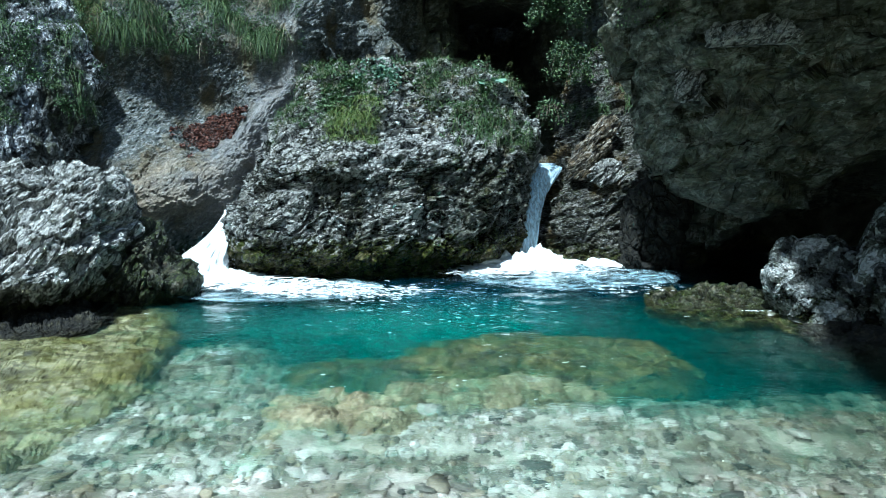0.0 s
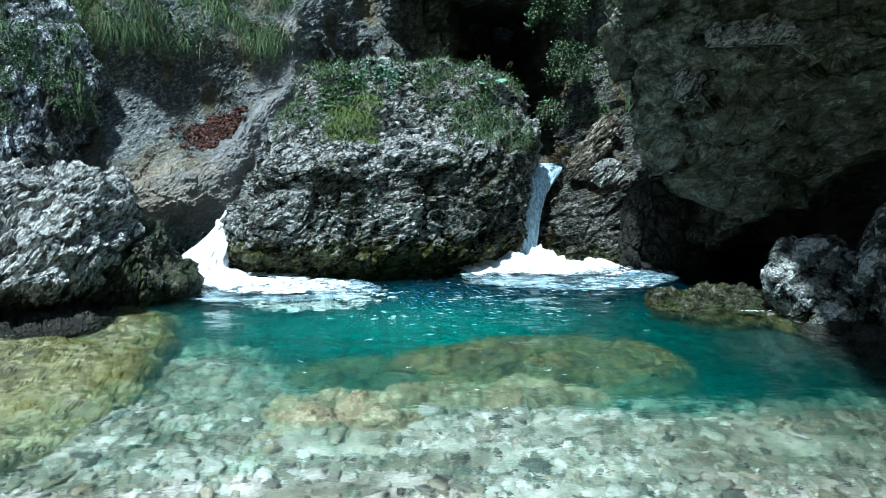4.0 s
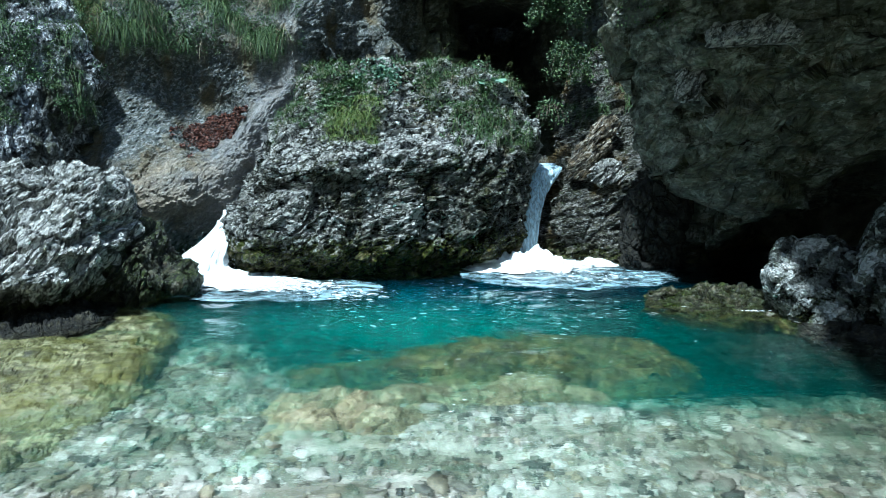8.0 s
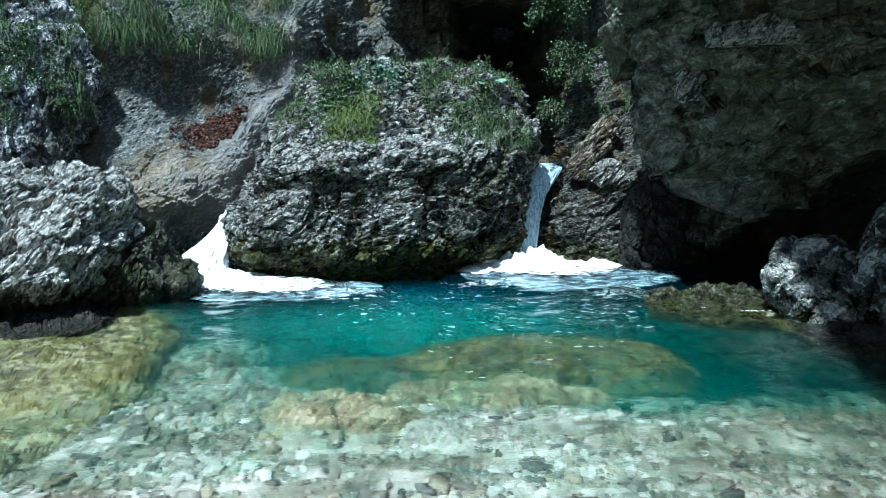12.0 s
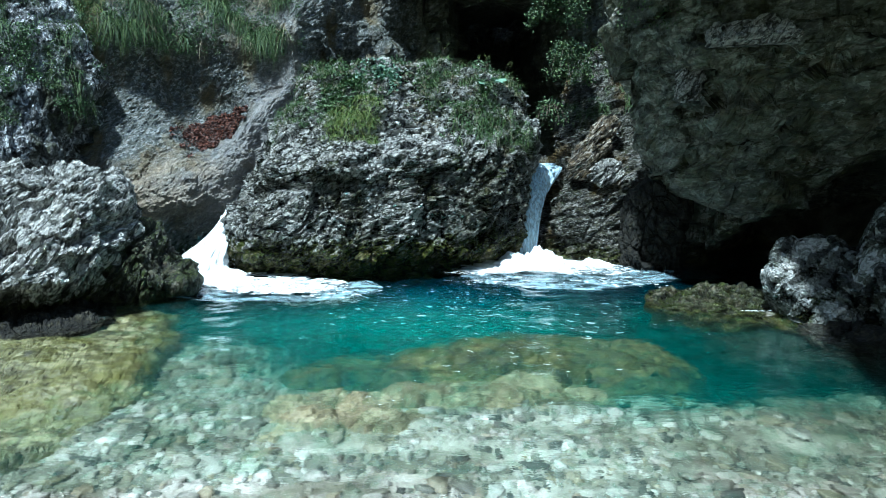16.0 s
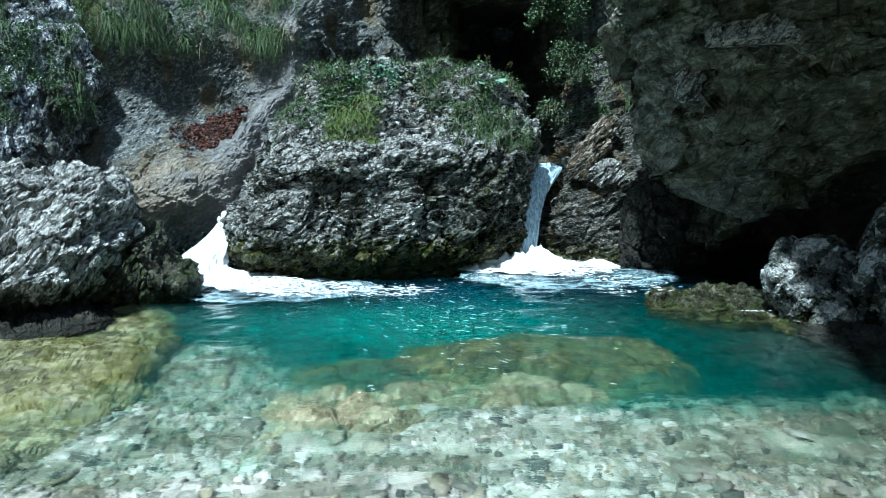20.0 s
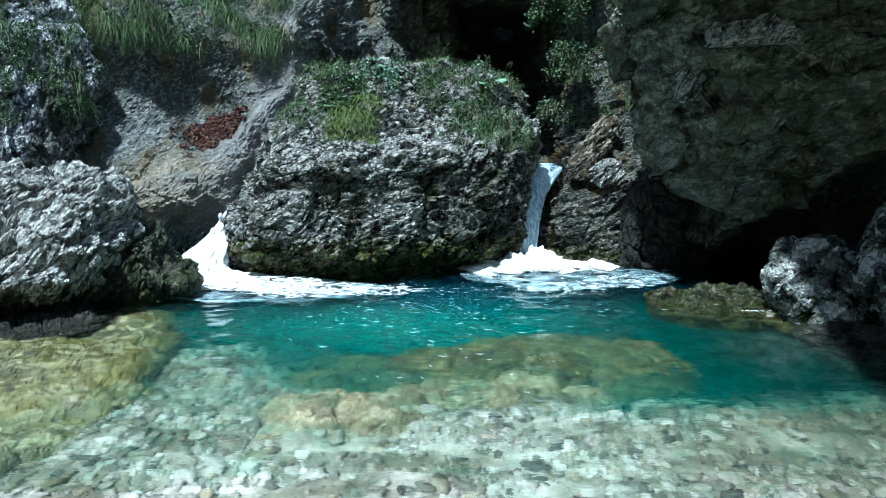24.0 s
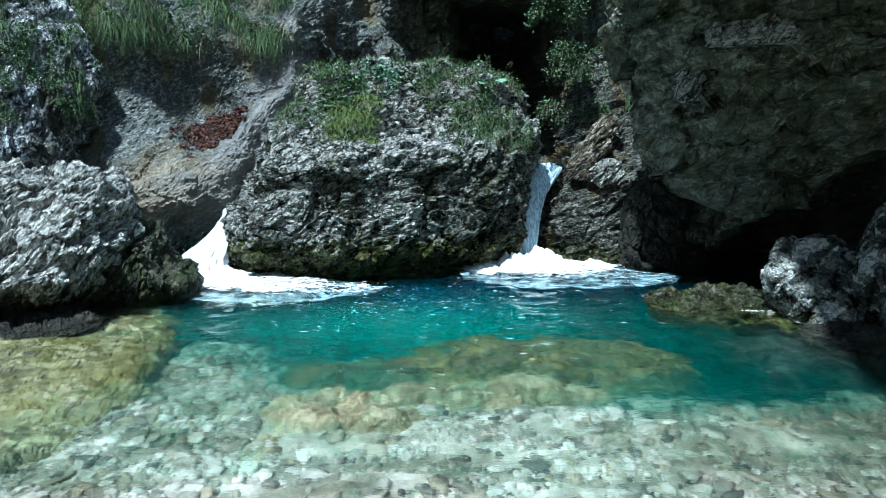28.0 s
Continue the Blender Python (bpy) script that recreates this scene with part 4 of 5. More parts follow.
# start, end, length, width, cover, seconds for one passage
for k, (a, b, ln, wd, cover, span) in enumerate((
        ((-2.7, 8.3), (-2.2, 8.2), 1.1, 0.5, 1.0, 2.4), ((-2.4, 8.1), (-1.8, 7.85), 1.3, 0.55, 0.95, 3.0), ((-2.3, 7.95), (-1.5, 7.65), 1.4, 0.5, 0.9, 3.4),
        ((-2.1, 7.9), (-1.1, 7.65), 1.3, 0.46, 0.75, 4.0), ((-1.8, 7.9), (-0.6, 7.6), 1.1, 0.42, 0.55, 4.6), ((-1.9, 7.7), (-0.9, 7.35), 1.1, 0.4, 0.4, 4.4),
        ((-2.6, 8.0), (-2.0, 7.6), 0.9, 0.35, 0.3, 4.0),
        ((1.2, 9.3), (0.8, 9.05), 1.0, 0.6, 0.95, 2.2), ((1.3, 9.2), (1.6, 8.8), 1.3, 0.6, 1.0, 2.6), ((1.4, 9.2), (2.0, 8.75), 1.2, 0.5, 0.8, 3.0),
        ((1.2, 9.1), (0.5, 8.7), 1.1, 0.45, 0.6, 3.2), ((1.5, 8.9), (2.1, 8.2), 1.2, 0.5, 0.45, 4.2), ((1.3, 8.9), (1.3, 8.1), 1.3, 0.5, 0.4, 4.4),
        ((1.6, 8.8), (2.2, 7.7), 1.1, 0.5, 0.25, 5.0), ((1.0, 8.8), (0.5, 8.0), 1.1, 0.4, 0.28, 4.6))):
    raft = lace("foam_raft", ln * 1.15, wd * 1.6, cover + 0.1, M_FOAM if cover > 0.94 else M_LACE, None, 400 + k)
    tagged(raft, "lacy white foam drifting on the pool's surface", "foam", "drifting foam", "stuff")
    foam_rafts.append((raft, a, b, span, 0.37 * k))


for x, y, ln, wd in ((-2.0, 7.85, 2.6, 1.2), (1.6, 8.7, 2.8, 1.7)):
    cloud = lace("bubble_cloud", ln, wd, 1.7, M_AIR, None, 480 + int(ln * 10), 0.02)
    cloud.location = (x, y, -0.09)
    tagged(cloud, "pale blue cloud of bubbles just under the surface", "bubbles", kind="stuff")


def flecks(name, spread, deep, count, seed):
    """Small bubbles and short bright curls afloat; their white also stands in for glints."""
    rng = random.Random(seed)
    verts, faces = [], []
    for _ in range(count):
        x, y = rng.gauss(0, spread / 2.4), rng.gauss(0, deep / 2.4)
        if rng.random() < 0.65:
            r, n = rng.uniform(0.0018, 0.0048), 6
            i = len(verts)
            verts += [(x + 1.2 * r * math.cos(k * 1.047), y + r * math.sin(k * 1.047), 0.018) for k in range(n)]
            verts.append((x, y, 0.018 + 0.6 * r))
            faces += [(i + k, i + (k + 1) % n, i + n) for k in range(n)]
        else:
            a, ln, bend, w = rng.uniform(-0.6, 0.6), rng.uniform(0.02, 0.08), rng.uniform(-0.9, 0.9), rng.uniform(0.0015, 0.0032)
            i = len(verts)
            for k in range(6):
                s = k / 5 - 0.5
                px, py = x + ln * s * math.cos(a + bend * s), y + ln * s * math.sin(a + bend * s)
                ww = w * (1 - 3.2 * s * s)
                verts += [(px, py - ww, 0.0175), (px, py, 0.0195), (px, py + ww, 0.0175)]
            for k in range(5):
                j = i + 3 * k
                faces += [(j, j + 3, j + 4, j + 1), (j + 1, j + 4, j + 5, j + 2)]
    return tagged(mesh_ob(name, verts, faces, M_FOAM), "scattered white bubbles and froth curls, also standing in for glints on the pool", "froth", kind="stuff")


fleck_rafts = []
for k in range(16):
    rng = random.Random(500 + k)
    near = k >= 13
    ob = flecks("froth", 1.3, 0.8, 34 if not near else 10, 520 + k)
    fleck_rafts.append((ob, (0.2, 6.85) if not near else (0.2, 4.9), rng.uniform(0.3, 1.7), rng.uniform(0.2, 0.9) if not near else 0.3,
                        rng.uniform(0, 6.28), rng.uniform(24, 40)))
edge_foam = lace("foam_raft", 0.4, 0.05, 0.75, M_LACE, None, 470)
edge_foam.location = (3.15, 6.72, 0.0)
tagged(edge_foam, "thin foam line caught against the mossy shelf", "foam", kind="stuff")

# ---- stones on the bed ----
def stone_mesh(seed):
    rng = random.Random(seed)
    bm = bmesh.new()
    for _ in range(22):
        v = Vector((rng.gauss(0, 1), rng.gauss(0, 1), rng.gauss(0, 1))).normalized()
        bm.verts.new((v.x * rng.uniform(0.9, 1.05), v.y * 0.8 * rng.uniform(0.9, 1.05), v.z * 0.5))
    bmesh.ops.convex_hull(bm, input=bm.verts)
    for v in [v for v in bm.verts if not v.link_faces]:
        bm.verts.remove(v)
    me = bpy.data.meshes.new("stone")
    bm.to_mesh(me)
    bm.free()
    me.materials.append(M_STONE)
    me.polygons.foreach_set("use_smooth", np.ones(len(me.polygons), bool))
    return me


def bed_at(x, y):
    return float(ground_z(np.array([[x]]), np.array([[y]]))[0, 0])


STONES = [stone_mesh(600 + k) for k in range(14)]
rng = random.Random(9)
shapes = []
for me in STONES:
    v = np.array([q.co[:] for q in me.vertices])
    shapes.append((v, [tuple(p.vertices) for p in me.polygons]))
spots = []
while len(spots) < 15000:
    x, y = rng.uniform(-3.4, 3.8), 1.4 + 5.4 * rng.random() ** 1.1
    if ((x + 0.77) / 0.5) ** 2 + ((y - 4.55) / 0.5) ** 2 < 1 or ((x - 0.25) / 0.9) ** 2 + ((y - 5.08) / 0.22) ** 2 < 1:
        continue
    silt = noise.noise(Vector((x * 1.1 + 3, y * 2.2, 5))) + 0.5 * noise.noise(Vector((x * 3.1, y * 5.0, 9)))
    if silt > 0.1 and x > -1.2 and rng.random() < 0.8:
        continue
    size = 0.013 + 0.034 * rng.random() ** 2 + (0.06 * rng.random() if rng.random() < 0.06 else 0)
    spots.append((x, y, size * (1.25 if y > 4.4 else 1)))
for _ in range(80):
    spots.append((rng.uniform(-2.9, 3.0), rng.uniform(2.9, 5.0), rng.uniform(0.06, 0.11)))
bz = ground_z(np.array([[s[0] for s in spots]]), np.array([[s[1] for s in spots]]))[0]
single, verts, faces, base = 0, [], [], 0
for (x, y, r), z in zip(spots, bz):
    k = rng.randrange(len(STONES))
    m = Matrix.LocRotScale((x, y, z + 0.22 * r), Euler((rng.gauss(0, 0.25), rng.gauss(0, 0.25), rng.uniform(0, 6.28))),
                           (r * rng.uniform(0.9, 1.4), r * rng.uniform(0.8, 1.2), r * (rng.uniform(0.8, 1.3) if r < 0.06 else 0.55)))
    if single < 300 and 3.2 < y < 4.3 and abs(x) < 2.6 and r > 0.038:
        st = new("stone", STONES[k])
        st.parent, st.matrix_local = ground, m
        single += 1
    else:
        v, f = shapes[k]
        mm = np.array(m)
        verts.append(v @ mm[:3, :3].T + mm[:3, 3])
        faces += [tuple(i + base for i in p) for p in f]
        base += len(v)
gravel = mesh_ob("gravel", np.concatenate(verts), faces, M_GRAVEL, ground, label="rounded pale and grey river pebbles")
gravel["kind"] = "stuff"

# ---- plants ----
from mathutils.bvhtree import BVHTree


def tree_of(ob):
    me = ob.data
    v = np.empty(len(me.vertices) * 3)
    me.vertices.foreach_get("co", v)
    return BVHTree.FromPolygons(v.reshape(-1, 3).tolist(), [p.vertices[:] for p in me.polygons])


T_BOULDER, T_LEFT, T_BANK, T_PILLAR, T_RIGHT = tree_of(boulder), tree_of(cliff_left), tree_of(cliff_near), tree_of(pillar), tree_of(cliff_right)


def roots(tree, count, u, v, seed, down=True, clump=0.0, lean=-1.0):
    """Points on a rock, met from above over x, y or from the front over x, z, gathered in clumps."""
    rng, out = random.Random(seed), []
    tries = 0
    while len(out) < count and tries < count * 8:
        tries += 1
        a, b = rng.uniform(*u), rng.uniform(*v)
        if clump and noise.noise(Vector((a * 2.6, b * 2.6, seed))) < clump:
            continue
        o, d = (Vector((a, b, 9)), Vector((0, 0, -1))) if down else (Vector((a, 3, b)), Vector((0, 1, 0)))
        p, n, _, _ = tree.ray_cast(o, d)
        if p and n.z > lean:
            out.append((p[:], n[:]))
    return np.array([p for p, _ in out]), np.array([n for _, n in out])


def grass(name, tree, count, u, v, length, material, seed, label, down=True, clump=-0.1, droop=1.2, width=0.0045, lean=-1.0, tuft=7):
    """Grass in tufts: bent tapering blades; droop: how far they hang over."""
    pos, nor = roots(tree, count // tuft, u, v, seed, down, clump, lean)
    rng = np.random.default_rng(seed)
    pos, nor = np.repeat(pos, tuft, 0), np.repeat(nor, tuft, 0)
    n = len(pos)
    pos = pos + rng.normal(0, 0.028, (n, 3)) * (1, 1, 0.4)
    way = nor * (1, 1, 0.3) + rng.normal(0, 0.55, (n, 3)) * (1, 1, 0)
    way[:, 2] = 0
    way /= np.maximum(np.linalg.norm(way, axis=1, keepdims=True), 1e-6)
    ln = rng.uniform(*length, n)
    out, up, dr = rng.uniform(0.35, 0.8, n), rng.uniform(0.5, 1.0, n), rng.uniform(0.35, 1.25, n) * droop
    side = np.stack([-way[:, 1], way[:, 0], 0 * ln], -1)
    curl = ln * rng.normal(0, 0.28, n)
    verts = []
    for k in range(5):
        s = k / 4
        c = pos + way * (ln * out * s)[:, None] + side * (curl * s * s)[:, None]
        c[:, 2] += ln * (up * s - dr * s * s)
        w = width * (1 - 0.9 * s)
        verts += [c - side * w, c + side * w]
    g = np.stack(verts, 1).reshape(-1, 3)
    i = np.arange(n)[:, None] * 10
    faces = np.concatenate([np.stack([i + 2 * k, i + 2 * k + 1, i + 2 * k + 3, i + 2 * k + 2], -1).reshape(-1, 4) for k in range(4)])
    return tagged(mesh_ob(name, g, faces, material), label, "grass", kind="stuff")


def leaf_cloud(pos, nor, size, seed, flat=0.5):
    """Small folded leaves, one at each place, turned at random."""
    rng = np.random.default_rng(seed)
    n = len(pos)
    up = nor * flat + rng.normal(0, 0.6, (n, 3)) + (0, 0, 0.4)
    up /= np.linalg.norm(up, axis=1, keepdims=True)
    ax = np.cross(up, rng.normal(0, 1, (n, 3)))
    ax /= np.linalg.norm(ax, axis=1, keepdims=True)
    sd = np.cross(up, ax)
    ln = rng.uniform(*size, n)[:, None]
    w = ln * 0.33
    b, t = pos - ax * ln * 0.5, pos + ax * ln * 0.5 - up * ln * 0.12
    l = pos + sd * w + up * ln * 0.1
    r = pos - sd * w + up * ln * 0.1
    g = np.stack([b, r, t, l], 1).reshape(-1, 3)
    i = np.arange(n)[:, None] * 4
    return g, np.concatenate([np.concatenate([i, i + 1, i + 2], 1), np.concatenate([i, i + 2, i + 3], 1)])


def herbs(name, tree, count, u, v, size, height, material, seed, label, down=True, clump=-0.1, lean=-1.0, each=6):
    pos, nor = roots(tree, count // each, u, v, seed, down, clump, lean)
    rng = np.random.default_rng(seed)
    pos, nor = np.repeat(pos, each, 0), np.repeat(nor, each, 0)
    pos = pos + nor * rng.uniform(0.01, height, (len(pos), 1)) + rng.normal(0, 0.03, pos.shape)
    g, f = leaf_cloud(pos, nor, size, seed)
    return tagged(mesh_ob(name, g, f, material, smooth=False), label, "herbs", kind="stuff")


BT = "grass tufts bending over the top of the boulder"
grass("grass", T_BOULDER, 4600, (-2.25, -1.0), (9.2, 10.6), (0.1, 0.24), M_GRASS, 701, BT, clump=-0.12, lean=0.25, droop=0.9)
grass("grass", T_BOULDER, 3400, (-1.45, -0.82), (8.75, 9.2), (0.10, 0.2), M_DRY, 702, "yellow-green grass cushion hanging over the boulder's edge", clump=-0.6, lean=0.1, droop=1.3)
grass("grass", T_BOULDER, 3000, (-0.3, 1.1), (9.4, 10.6), (0.12, 0.32), M_GRASS, 703, BT, clump=-0.02, lean=0.2, droop=1.0)
grass("grass", T_BOULDER, 700, (0.1, 1.2), (1.6, 2.05), (0.12, 0.3), M_GRASS, 704, "long thin grass hanging down the boulder's side", down=False, clump=0.0, droop=2.0)
grass("grass", T_BOULDER, 2400, (-2.2, 1.1), (9.15, 10.6), (0.08, 0.22), M_STRAW, 708, "dead straw-coloured grass among the tufts on the boulder", clump=0.0, lean=0.25, droop=1.3)
grass("grass", T_LEFT, 600, (-5.1, -2.5), (3.1, 4.2), (0.12, 0.34), M_STRAW, 709, "dead straw-coloured grass hanging on the cliff's lip", down=False, clump=0.1, droop=1.9, width=0.005, tuft=10)
herbs("herbs", T_BOULDER, 5200, (-2.2, 1.15), (9.15, 10.7), (0.02, 0.05), 0.07, M_LEAF, 705, "small green herbs growing between stones on the boulder", clump=0.05, lean=0.3)
herbs("herbs", T_BOULDER, 500, (-1.15, -0.6), (9.4, 9.8), (0.04, 0.07), 0.06, M_PALE, 706, "pale blue-green leaf rosettes on the boulder", clump=-0.5)
herbs("herbs", T_BOULDER, 700, (-1.6, -1.05), (9.1, 9.6), (0.04, 0.07), 0.06, M_LEAF, 707, "dark green broad-leaved herbs on the boulder", clump=-0.5)
grass("grass", T_LEFT, 5200, (-5.2, -2.5), (3.15, 4.2), (0.12, 0.38), M_GRASS, 711, "long grass hanging over the lip of the cliff", down=False, clump=0.16, droop=1.6, width=0.0055, tuft=12)
herbs("herbs", T_LEFT, 9000, (-5.4, -2.3), (3.0, 4.5), (0.018, 0.042), 0.12, M_LEAF, 712, "leafy herbs on the lip of the cliff", down=False, clump=-0.1)
grass("grass", T_BANK, 2600, (-7.4, -4.4), (1.9, 4.2), (0.14, 0.38), M_GRASS, 713, "thin grass hanging on the broken bank", down=False, clump=0.2, droop=1.8, tuft=14)
herbs("herbs", T_BANK, 11000, (-7.8, -4.4), (1.75, 4.6), (0.016, 0.038), 0.08, M_BUSH, 714, "green herbs and ivy on the broken bank", down=False, clump=0.2)
herbs("herbs", T_BANK, 4500, (-6.6, -4.4), (1.9, 4.2), (0.02, 0.045), 0.12, M_LEAF, 718, "bright leafy herb clumps on the broken bank", down=False, clump=0.2)
grass("grass", T_LEFT, 2600, (-5.4, -4.95), (3.05, 3.9), (0.05, 0.13), M_DRY, 719, "lime-green moss and grass cushion on the cliff's lip", down=False, clump=-0.6, droop=1.2)
grass("grass", T_PILLAR, 900, (1.6, 3.2), (2.0, 3.9), (0.12, 0.32), M_GRASS, 715, "grass tufts hanging on the outcrop", down=False, clump=0.05, droop=1.8)
herbs("herbs", T_RIGHT, 700, (1.6, 2.6), (2.9, 4.2), (0.02, 0.045), 0.06, M_BUSH, 717, "sparse leaves on the shaded cliff edge", down=False, clump=0.05)


def bush(x, y, z, spread, drop, count, seed, label, material):
    """A shrub hanging from the rock: bent twigs and many small leaves."""
    rng = random.Random(seed)
    ob = new("shrub")
    ob.location = (x, y, z)
    tagged(ob, label, "shrub", "shrubs on the cleft walls")
    tips = []
    for _ in range(18):
        a, ln = rng.uniform(0, 6.28), rng.uniform(0.5, 1.0)
        pts = []
        for k in range(6):
            s = k / 5
            pts.append(Vector((spread * ln * s * math.cos(a), 0.6 * spread * ln * s * math.sin(a) - 0.25 * s, 0.25 * math.sin(s * 2.0) - drop * ln * s * s)))
        v, f = [], []
        for k, p in enumerate(pts):
            w = 0.012 * (1 - 0.8 * k / 5)
            v += [(p.x + w * math.cos(q * 2.094), p.y + w * math.sin(q * 2.094), p.z + w * math.sin(q * 2.094)) for q in range(3)]
            if k:
                i = 3 * k
                f += [(i - 3 + q, i - 3 + (q + 1) % 3, i + (q + 1) % 3, i + q) for q in range(3)]
                tips += [p] * (1 + k)
        mesh_ob("twig", v, f, M_TWIG, ob)
    pos = np.array([(t + Vector((rng.gauss(0, 0.06), rng.gauss(0, 0.06), rng.gauss(0, 0.06))))[:] for t in (rng.choice(tips) for _ in range(count))])
    g, f = leaf_cloud(pos, np.zeros_like(pos), (0.028, 0.06), seed)
    crown = mesh_ob("foliage", g, f, material, ob, False, "many small dark green leaves")
    crown["kind"] = "stuff"
    return ob


bush(1.72, 10.9, 3.95, 0.42, 0.8, 4600, 801, "dark green shrub hanging on the cleft wall", M_BUSH)
bush(1.85, 10.8, 2.9, 0.35, 0.6, 2200, 802, "dark green shrub hanging on the cleft wall", M_BUSH)
bush(1.3, 12.6, 4.3, 0.8, 0.5, 1400, 803, "deep green shrub in the shade of the cleft", M_BUSH)
bush(1.55, 10.4, 2.0, 0.25, 0.35, 400, 804, "small green shrub beside the boulder", M_BUSH)


def broad_plant(x, y, count, size, seed, material, label):
    """A rosette of broad leaves, each on its own."""
    rng = random.Random(seed)
    p, n, _, _ = T_BOULDER.ray_cast(Vector((x, y, 9)), Vector((0, 0, -1)))
    ob = new("broadleaf_plant")
    ob.location = p
    tagged(ob, label, "plant", "broad-leaved plants on the boulder")
    bm = bmesh.new()
    ringed = [bm.verts.new((0.5 * (1 - math.cos(k * math.pi / 4)) * (1 if k else 0.96), 0.42 * math.sin(k * math.pi / 4) * (1.0 if k < 5 else 1.0), 0.1 * abs(math.sin(k * math.pi / 4)))) for k in range(8)]
    mid = bm.verts.new((0.5, 0, 0.0))
    for k in range(8):
        bm.faces.new((ringed[k], ringed[(k + 1) % 8], mid))
    me = bpy.data.meshes.new("leaf")
    bm.to_mesh(me)
    bm.free()
    me.materials.append(material)
    for k in range(count):
        leaf = new("leaf", me)
        leaf.parent = ob
        a, s = k * 2.4 + rng.uniform(-0.3, 0.3), size * rng.uniform(0.6, 1.15)
        d = size * 0.5 * rng.uniform(0.2, 1.4)
        leaf.matrix_local = Matrix.LocRotScale((d * math.cos(a), d * math.sin(a), 0.04 + size * rng.uniform(0.1, 0.7)), Euler((rng.gauss(0, 0.2), rng.uniform(-0.2, 0.4), a)), (s, s, s))
    return ob


broad_plant(0.62, 9.75, 9, 0.17, 811, M_PALE, "broad light green leaves of a plant among the grass")
broad_plant(0.95, 9.6, 6, 0.13, 812, M_LEAF, "broad green leaves at the boulder's edge")
for k in range(7):
    broad_plant(-0.95 + 0.09 * (k % 4) + 0.02 * k, 9.5 + 0.12 * (k // 4), 9, 0.06, 820 + k, M_PALE, "pale blue-green rosette on bare rock")
for k in range(6):
    broad_plant(-1.42 + 0.1 * (k % 3), 9.2 + 0.14 * (k // 3), 9, 0.065, 830 + k, M_LEAF, "dark green rosette beside the grass cushion")

# dry flowering stalks along the boulder's crown
rng = random.Random(66)
for k in range(9):
    x, y = rng.uniform(-0.2, 1.0), rng.uniform(9.9, 10.7)
    p, n, _, _ = T_BOULDER.ray_cast(Vector((x, y, 9)), Vector((0, 0, -1)))
    if not p:
        continue
    stalk = new("grass_stalk")
    stalk.location = p
    tagged(stalk, "thin dry flowering grass stalk on the boulder's crown", "stalk", "dry stalks on the boulder")
    h, a, v, f = rng.uniform(0.16, 0.32), rng.uniform(0, 6.28), [], []
    for j in range(7):
        s = j / 6
        cx, cy, cz, w = 0.12 * s * s * math.cos(a), 0.12 * s * s * math.sin(a), h * s, 0.0022 * (1 - 0.5 * s)
        v += [(cx + w * math.cos(q * 2.094), cy + w * math.sin(q * 2.094), cz) for q in range(3)]
        if j:
            f += [(3 * j - 3 + q, 3 * j - 3 + (q + 1) % 3, 3 * j + (q + 1) % 3, 3 * j + q) for q in range(3)]
    mesh_ob("stem", v, f, M_TWIG, stalk)
    seeds = np.array([(0.12 * s * s * math.cos(a) + rng.gauss(0, 0.006), 0.12 * s * s * math.sin(a) + rng.gauss(0, 0.006), h * s) for s in (rng.uniform(0.7, 1.02) for _ in range(26))])
    g, f = leaf_cloud(seeds, np.zeros_like(seeds), (0.008, 0.018), 900 + k)
    mesh_ob("seed_head", g, f, M_DRY, stalk, False, "feathery tan seed head")

# loose stones on the boulder's bare crown
rng = random.Random(77)
verts, faces, base = [], [], 0
for _ in range(110):
    x, y = rng.gauss(-0.42, 0.3), rng.gauss(10.0, 0.35)
    p, n, _, _ = T_BOULDER.ray_cast(Vector((x, y, 9)), Vector((0, 0, -1)))
    if p and n.z > 0.3:
        r = rng.uniform(0.02, 0.06)
        m = np.array(Matrix.LocRotScale(p + n * 0.2 * r, Euler((rng.gauss(0, 0.4), rng.gauss(0, 0.4), rng.uniform(0, 6.28))), (r * 1.3, r, r)))
        v, f = shapes[rng.randrange(len(shapes))]
        verts.append(v @ m[:3, :3].T + m[:3, 3])
        faces += [tuple(i + base for i in q) for q in f]
        base += len(v)
tagged(mesh_ob("rubble", np.concatenate(verts), faces, M_GRAVEL, smooth=False), "small loose pale stones on top of the boulder", "stones", kind="stuff")

# dead leaves in the hollow of the cliff
pos, nor = roots(T_LEFT, 9000, (-4.4, -3.1), (1.4, 2.25), 841, False)
rng2 = np.random.default_rng(4)
drift = [(-4.11, 1.78), (-3.7, 1.45), (-3.29, 1.69), (-3.09, 2.17), (-3.58, 2.02)]
keep = np.ones(len(pos), bool)
ragged = 0.03 * np.sin(pos[:, 0] * 31) + 0.03 * np.sin(pos[:, 2] * 43 + 1)
for (ax, az), (bx, bz) in zip(drift, drift[1:] + drift[:1]):
    inside = (bx - ax) * (pos[:, 2] - az) - (bz - az) * (pos[:, 0] - ax)
    keep &= inside / math.hypot(bx - ax, bz - az) > ragged
pos, nor = pos[keep], nor[keep]
g, f = leaf_cloud(pos + nor * rng2.uniform(0.0, 0.04, (len(pos), 1)), nor, (0.03, 0.06), 843, 1.0)
tagged(mesh_ob("leaf_litter", g, f, M_DEAD, smooth=False), "drift of red-brown dead leaves in a rock hollow", "dead leaves", kind="stuff")


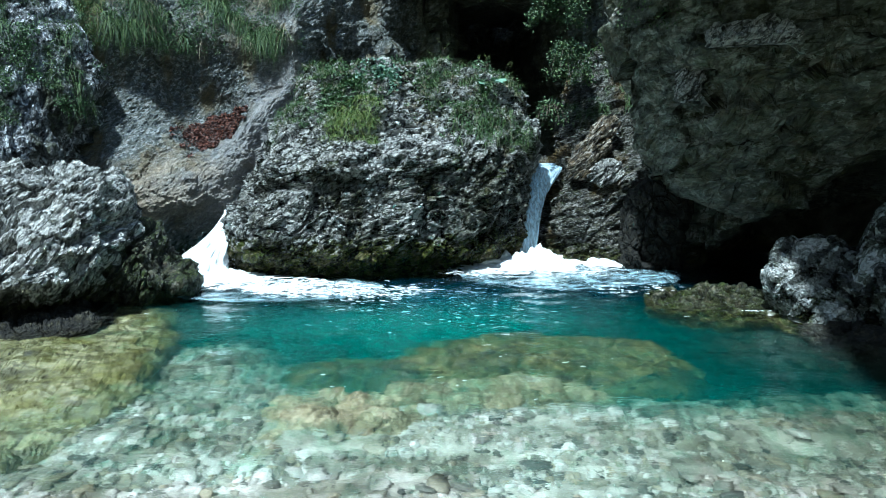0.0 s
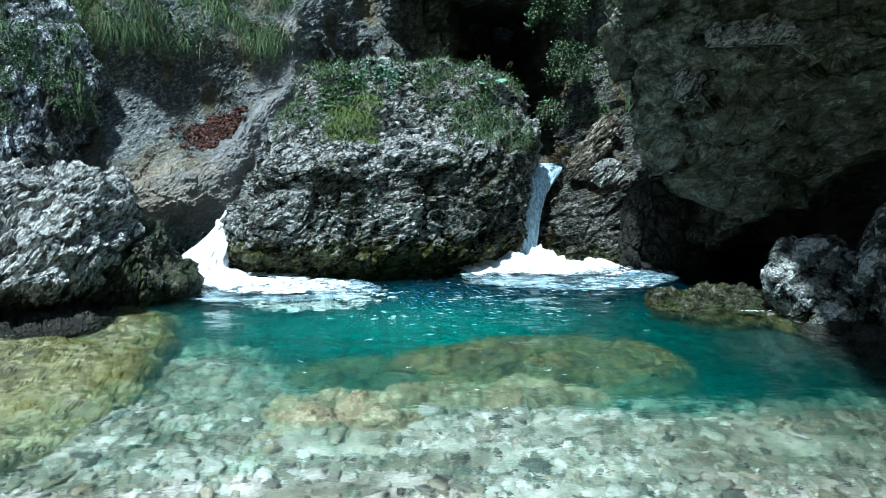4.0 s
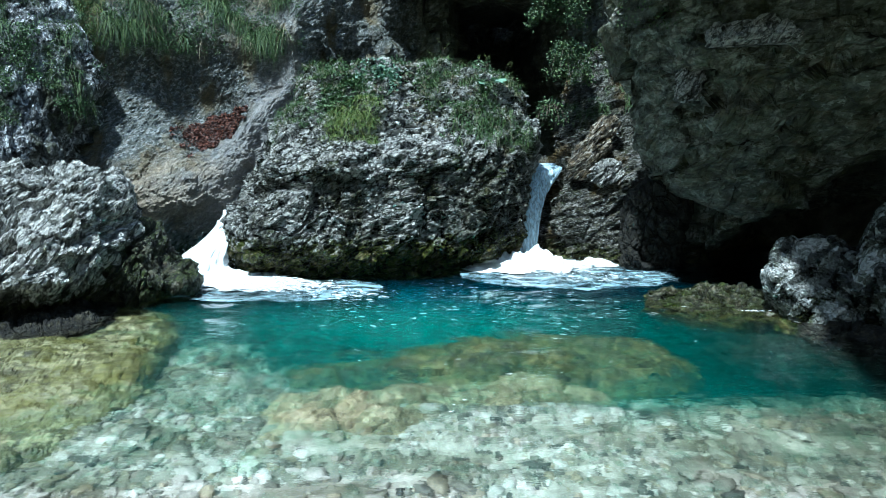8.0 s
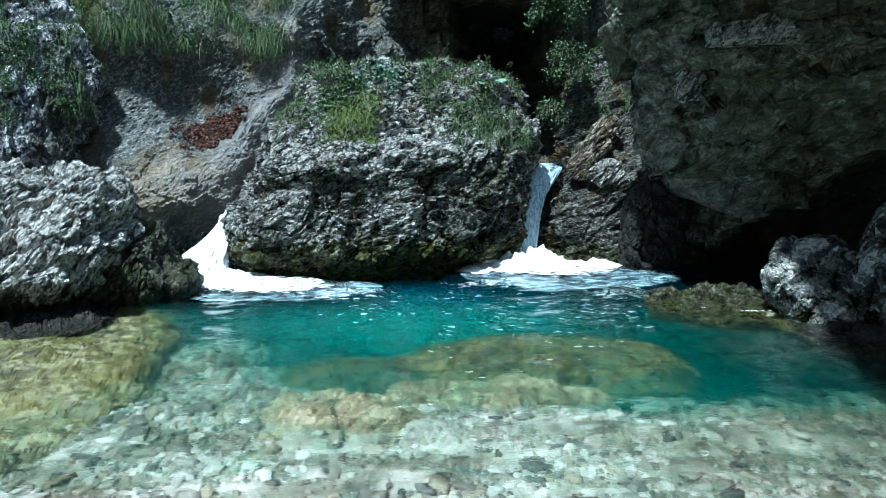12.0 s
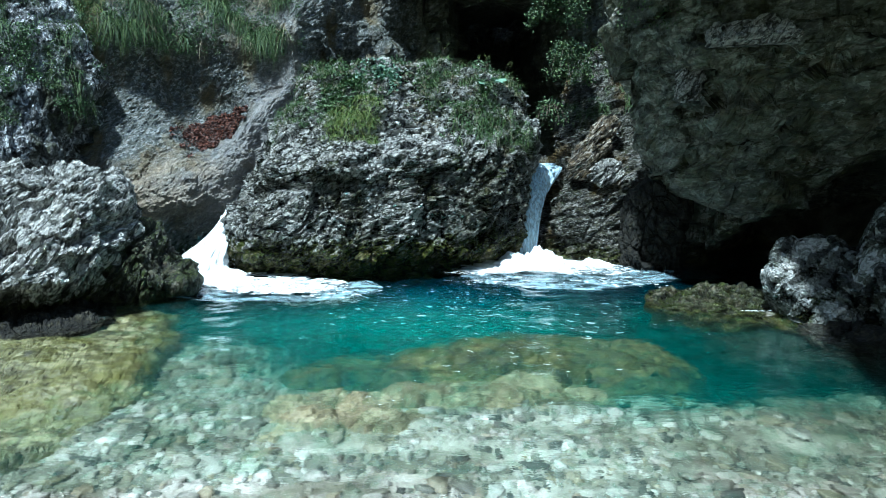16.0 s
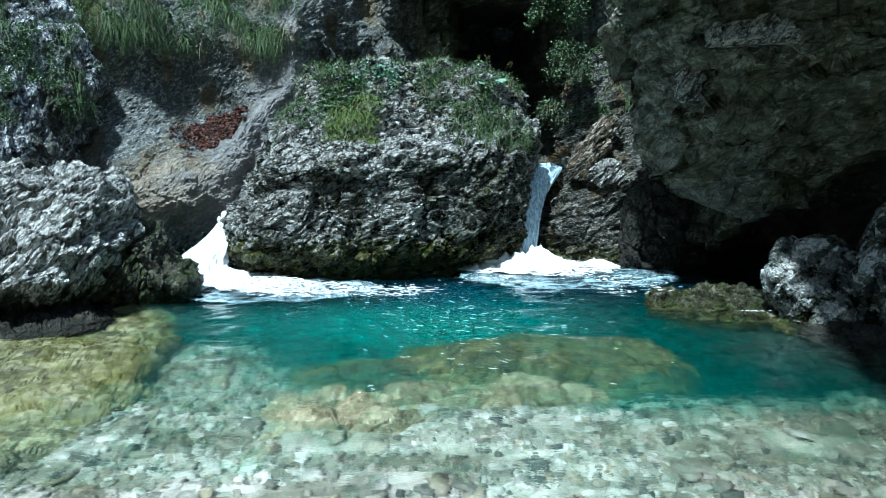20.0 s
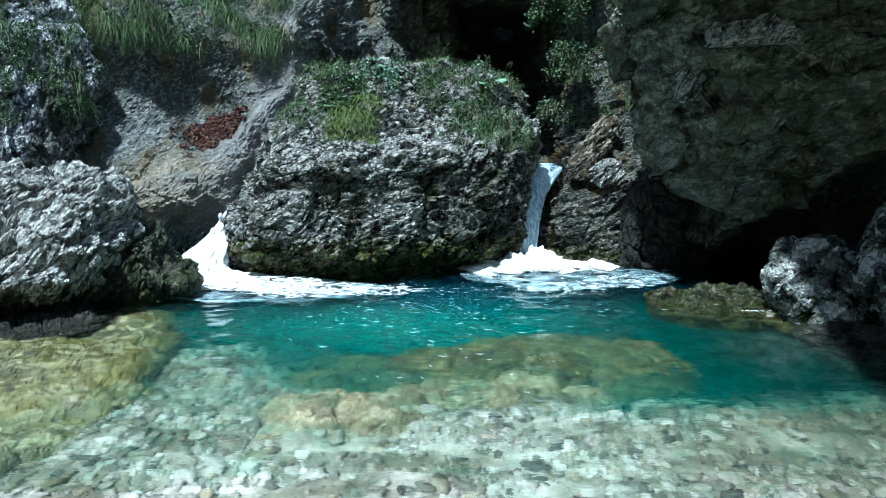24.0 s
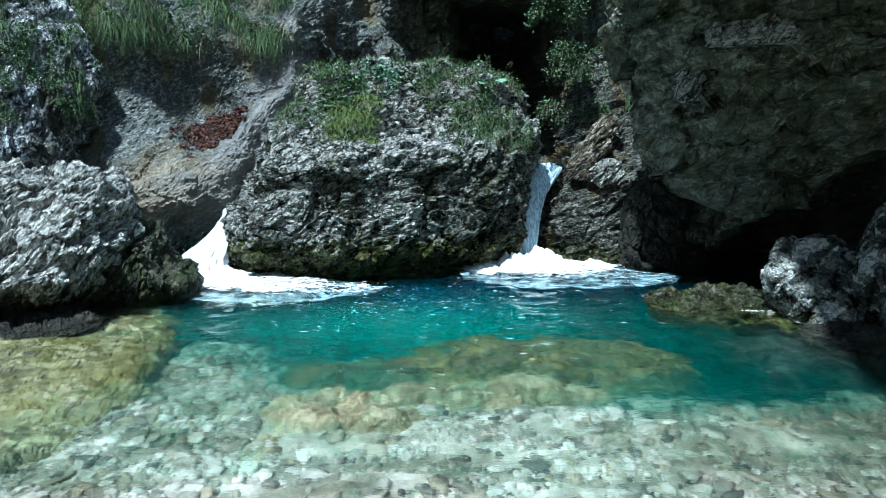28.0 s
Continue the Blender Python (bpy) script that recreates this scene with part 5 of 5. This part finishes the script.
# ---- motion ----
def motions():
    # ripples drift down the pool
    walk(surface, [(0.0, pose(0, 0, 0)), (14.0, pose(0.25, -0.9, 0)), (28.0, pose(0.1, -1.8, 0))])
    # strands of falling water
    for fall, rows, strands in falls:
        for k, st in enumerate(strands):
            span = 0.62 + 0.05 * (k % 4)
            side = (-0.6, -0.2, 0.25, 0.6)[k % 4]
            at = []
            t = -span * k / len(strands)
            while t < 28.0:
                for s, share in ((0.0, 0.12), (0.4, 0.32), (0.7, 0.62), (0.9, 1.0)):
                    x, y, z, w, th = lerp_rows(rows, np.array([share]))[0]
                    at.append((t + s * span, pose(x + side * w * 0.8, y - th * 0.8, z)))
                x, y, z, w, th = lerp_rows(rows, np.array([0.0]))[0]
                at.append((t + 0.96 * span, pose(x, y + 0.15, z - 0.3)))
                t += span
            at = [r for r in at if 0.0 <= r[0] <= 28.0]
            at = [(0.0, at[0][1])] + [r for r in at if r[0] > 0.05 and r[0] < 27.95] + [(28.0, at[-1][1])]
            walk(st, at)
    # churning foam
    for ob, x, y, ph in foam_lumps:
        walk(ob, [(0.4 * k, pose(x + 0.035 * math.sin(2.9 * k + ph), y + 0.03 * math.cos(2.3 * k + 2 * ph), 0.03 * math.sin(1.9 * k + ph), 0, 0,
                                 12 * math.sin(1.3 * k + ph))) for k in range(71)])
    # drifting foam: out, under, and back to the fall
    for ob, a, b, span, ph in foam_rafts:
        at, t = [], -ph * span
        while t < 28.0:
            at += [(t, pose(*a, 0, 0, 0, -4)), (t + 0.45 * span, pose(a[0] + 0.5 * (b[0] - a[0]), a[1] + 0.45 * (b[1] - a[1]), 0, 0, 0, 2)),
                   (t + 0.86 * span, pose(*b, 0, 0, 0, 6)), (t + 0.93 * span, pose(*b, -0.5, 0, 0, 4)), (t + 0.97 * span, pose(*a, -0.5, 0, 0, 0))]
            t += span
        at = [r for r in at if 0.0 <= r[0] <= 28.0]
        walk(ob, [(0.0, at[0][1])] + [r for r in at if 0.05 < r[0] < 27.95] + [(28.0, at[-1][1])])
    # froth circles with the eddy
    for ob, c, rx, ry, a0, span in fleck_rafts:
        walk(ob, [(float(t), pose(c[0] + rx * math.cos(a0 - 6.283 * t / span), c[1] + ry * math.sin(a0 - 6.283 * t / span), 0, 0, 0,
                                  -40 * t / span)) for t in range(29)])


motions()
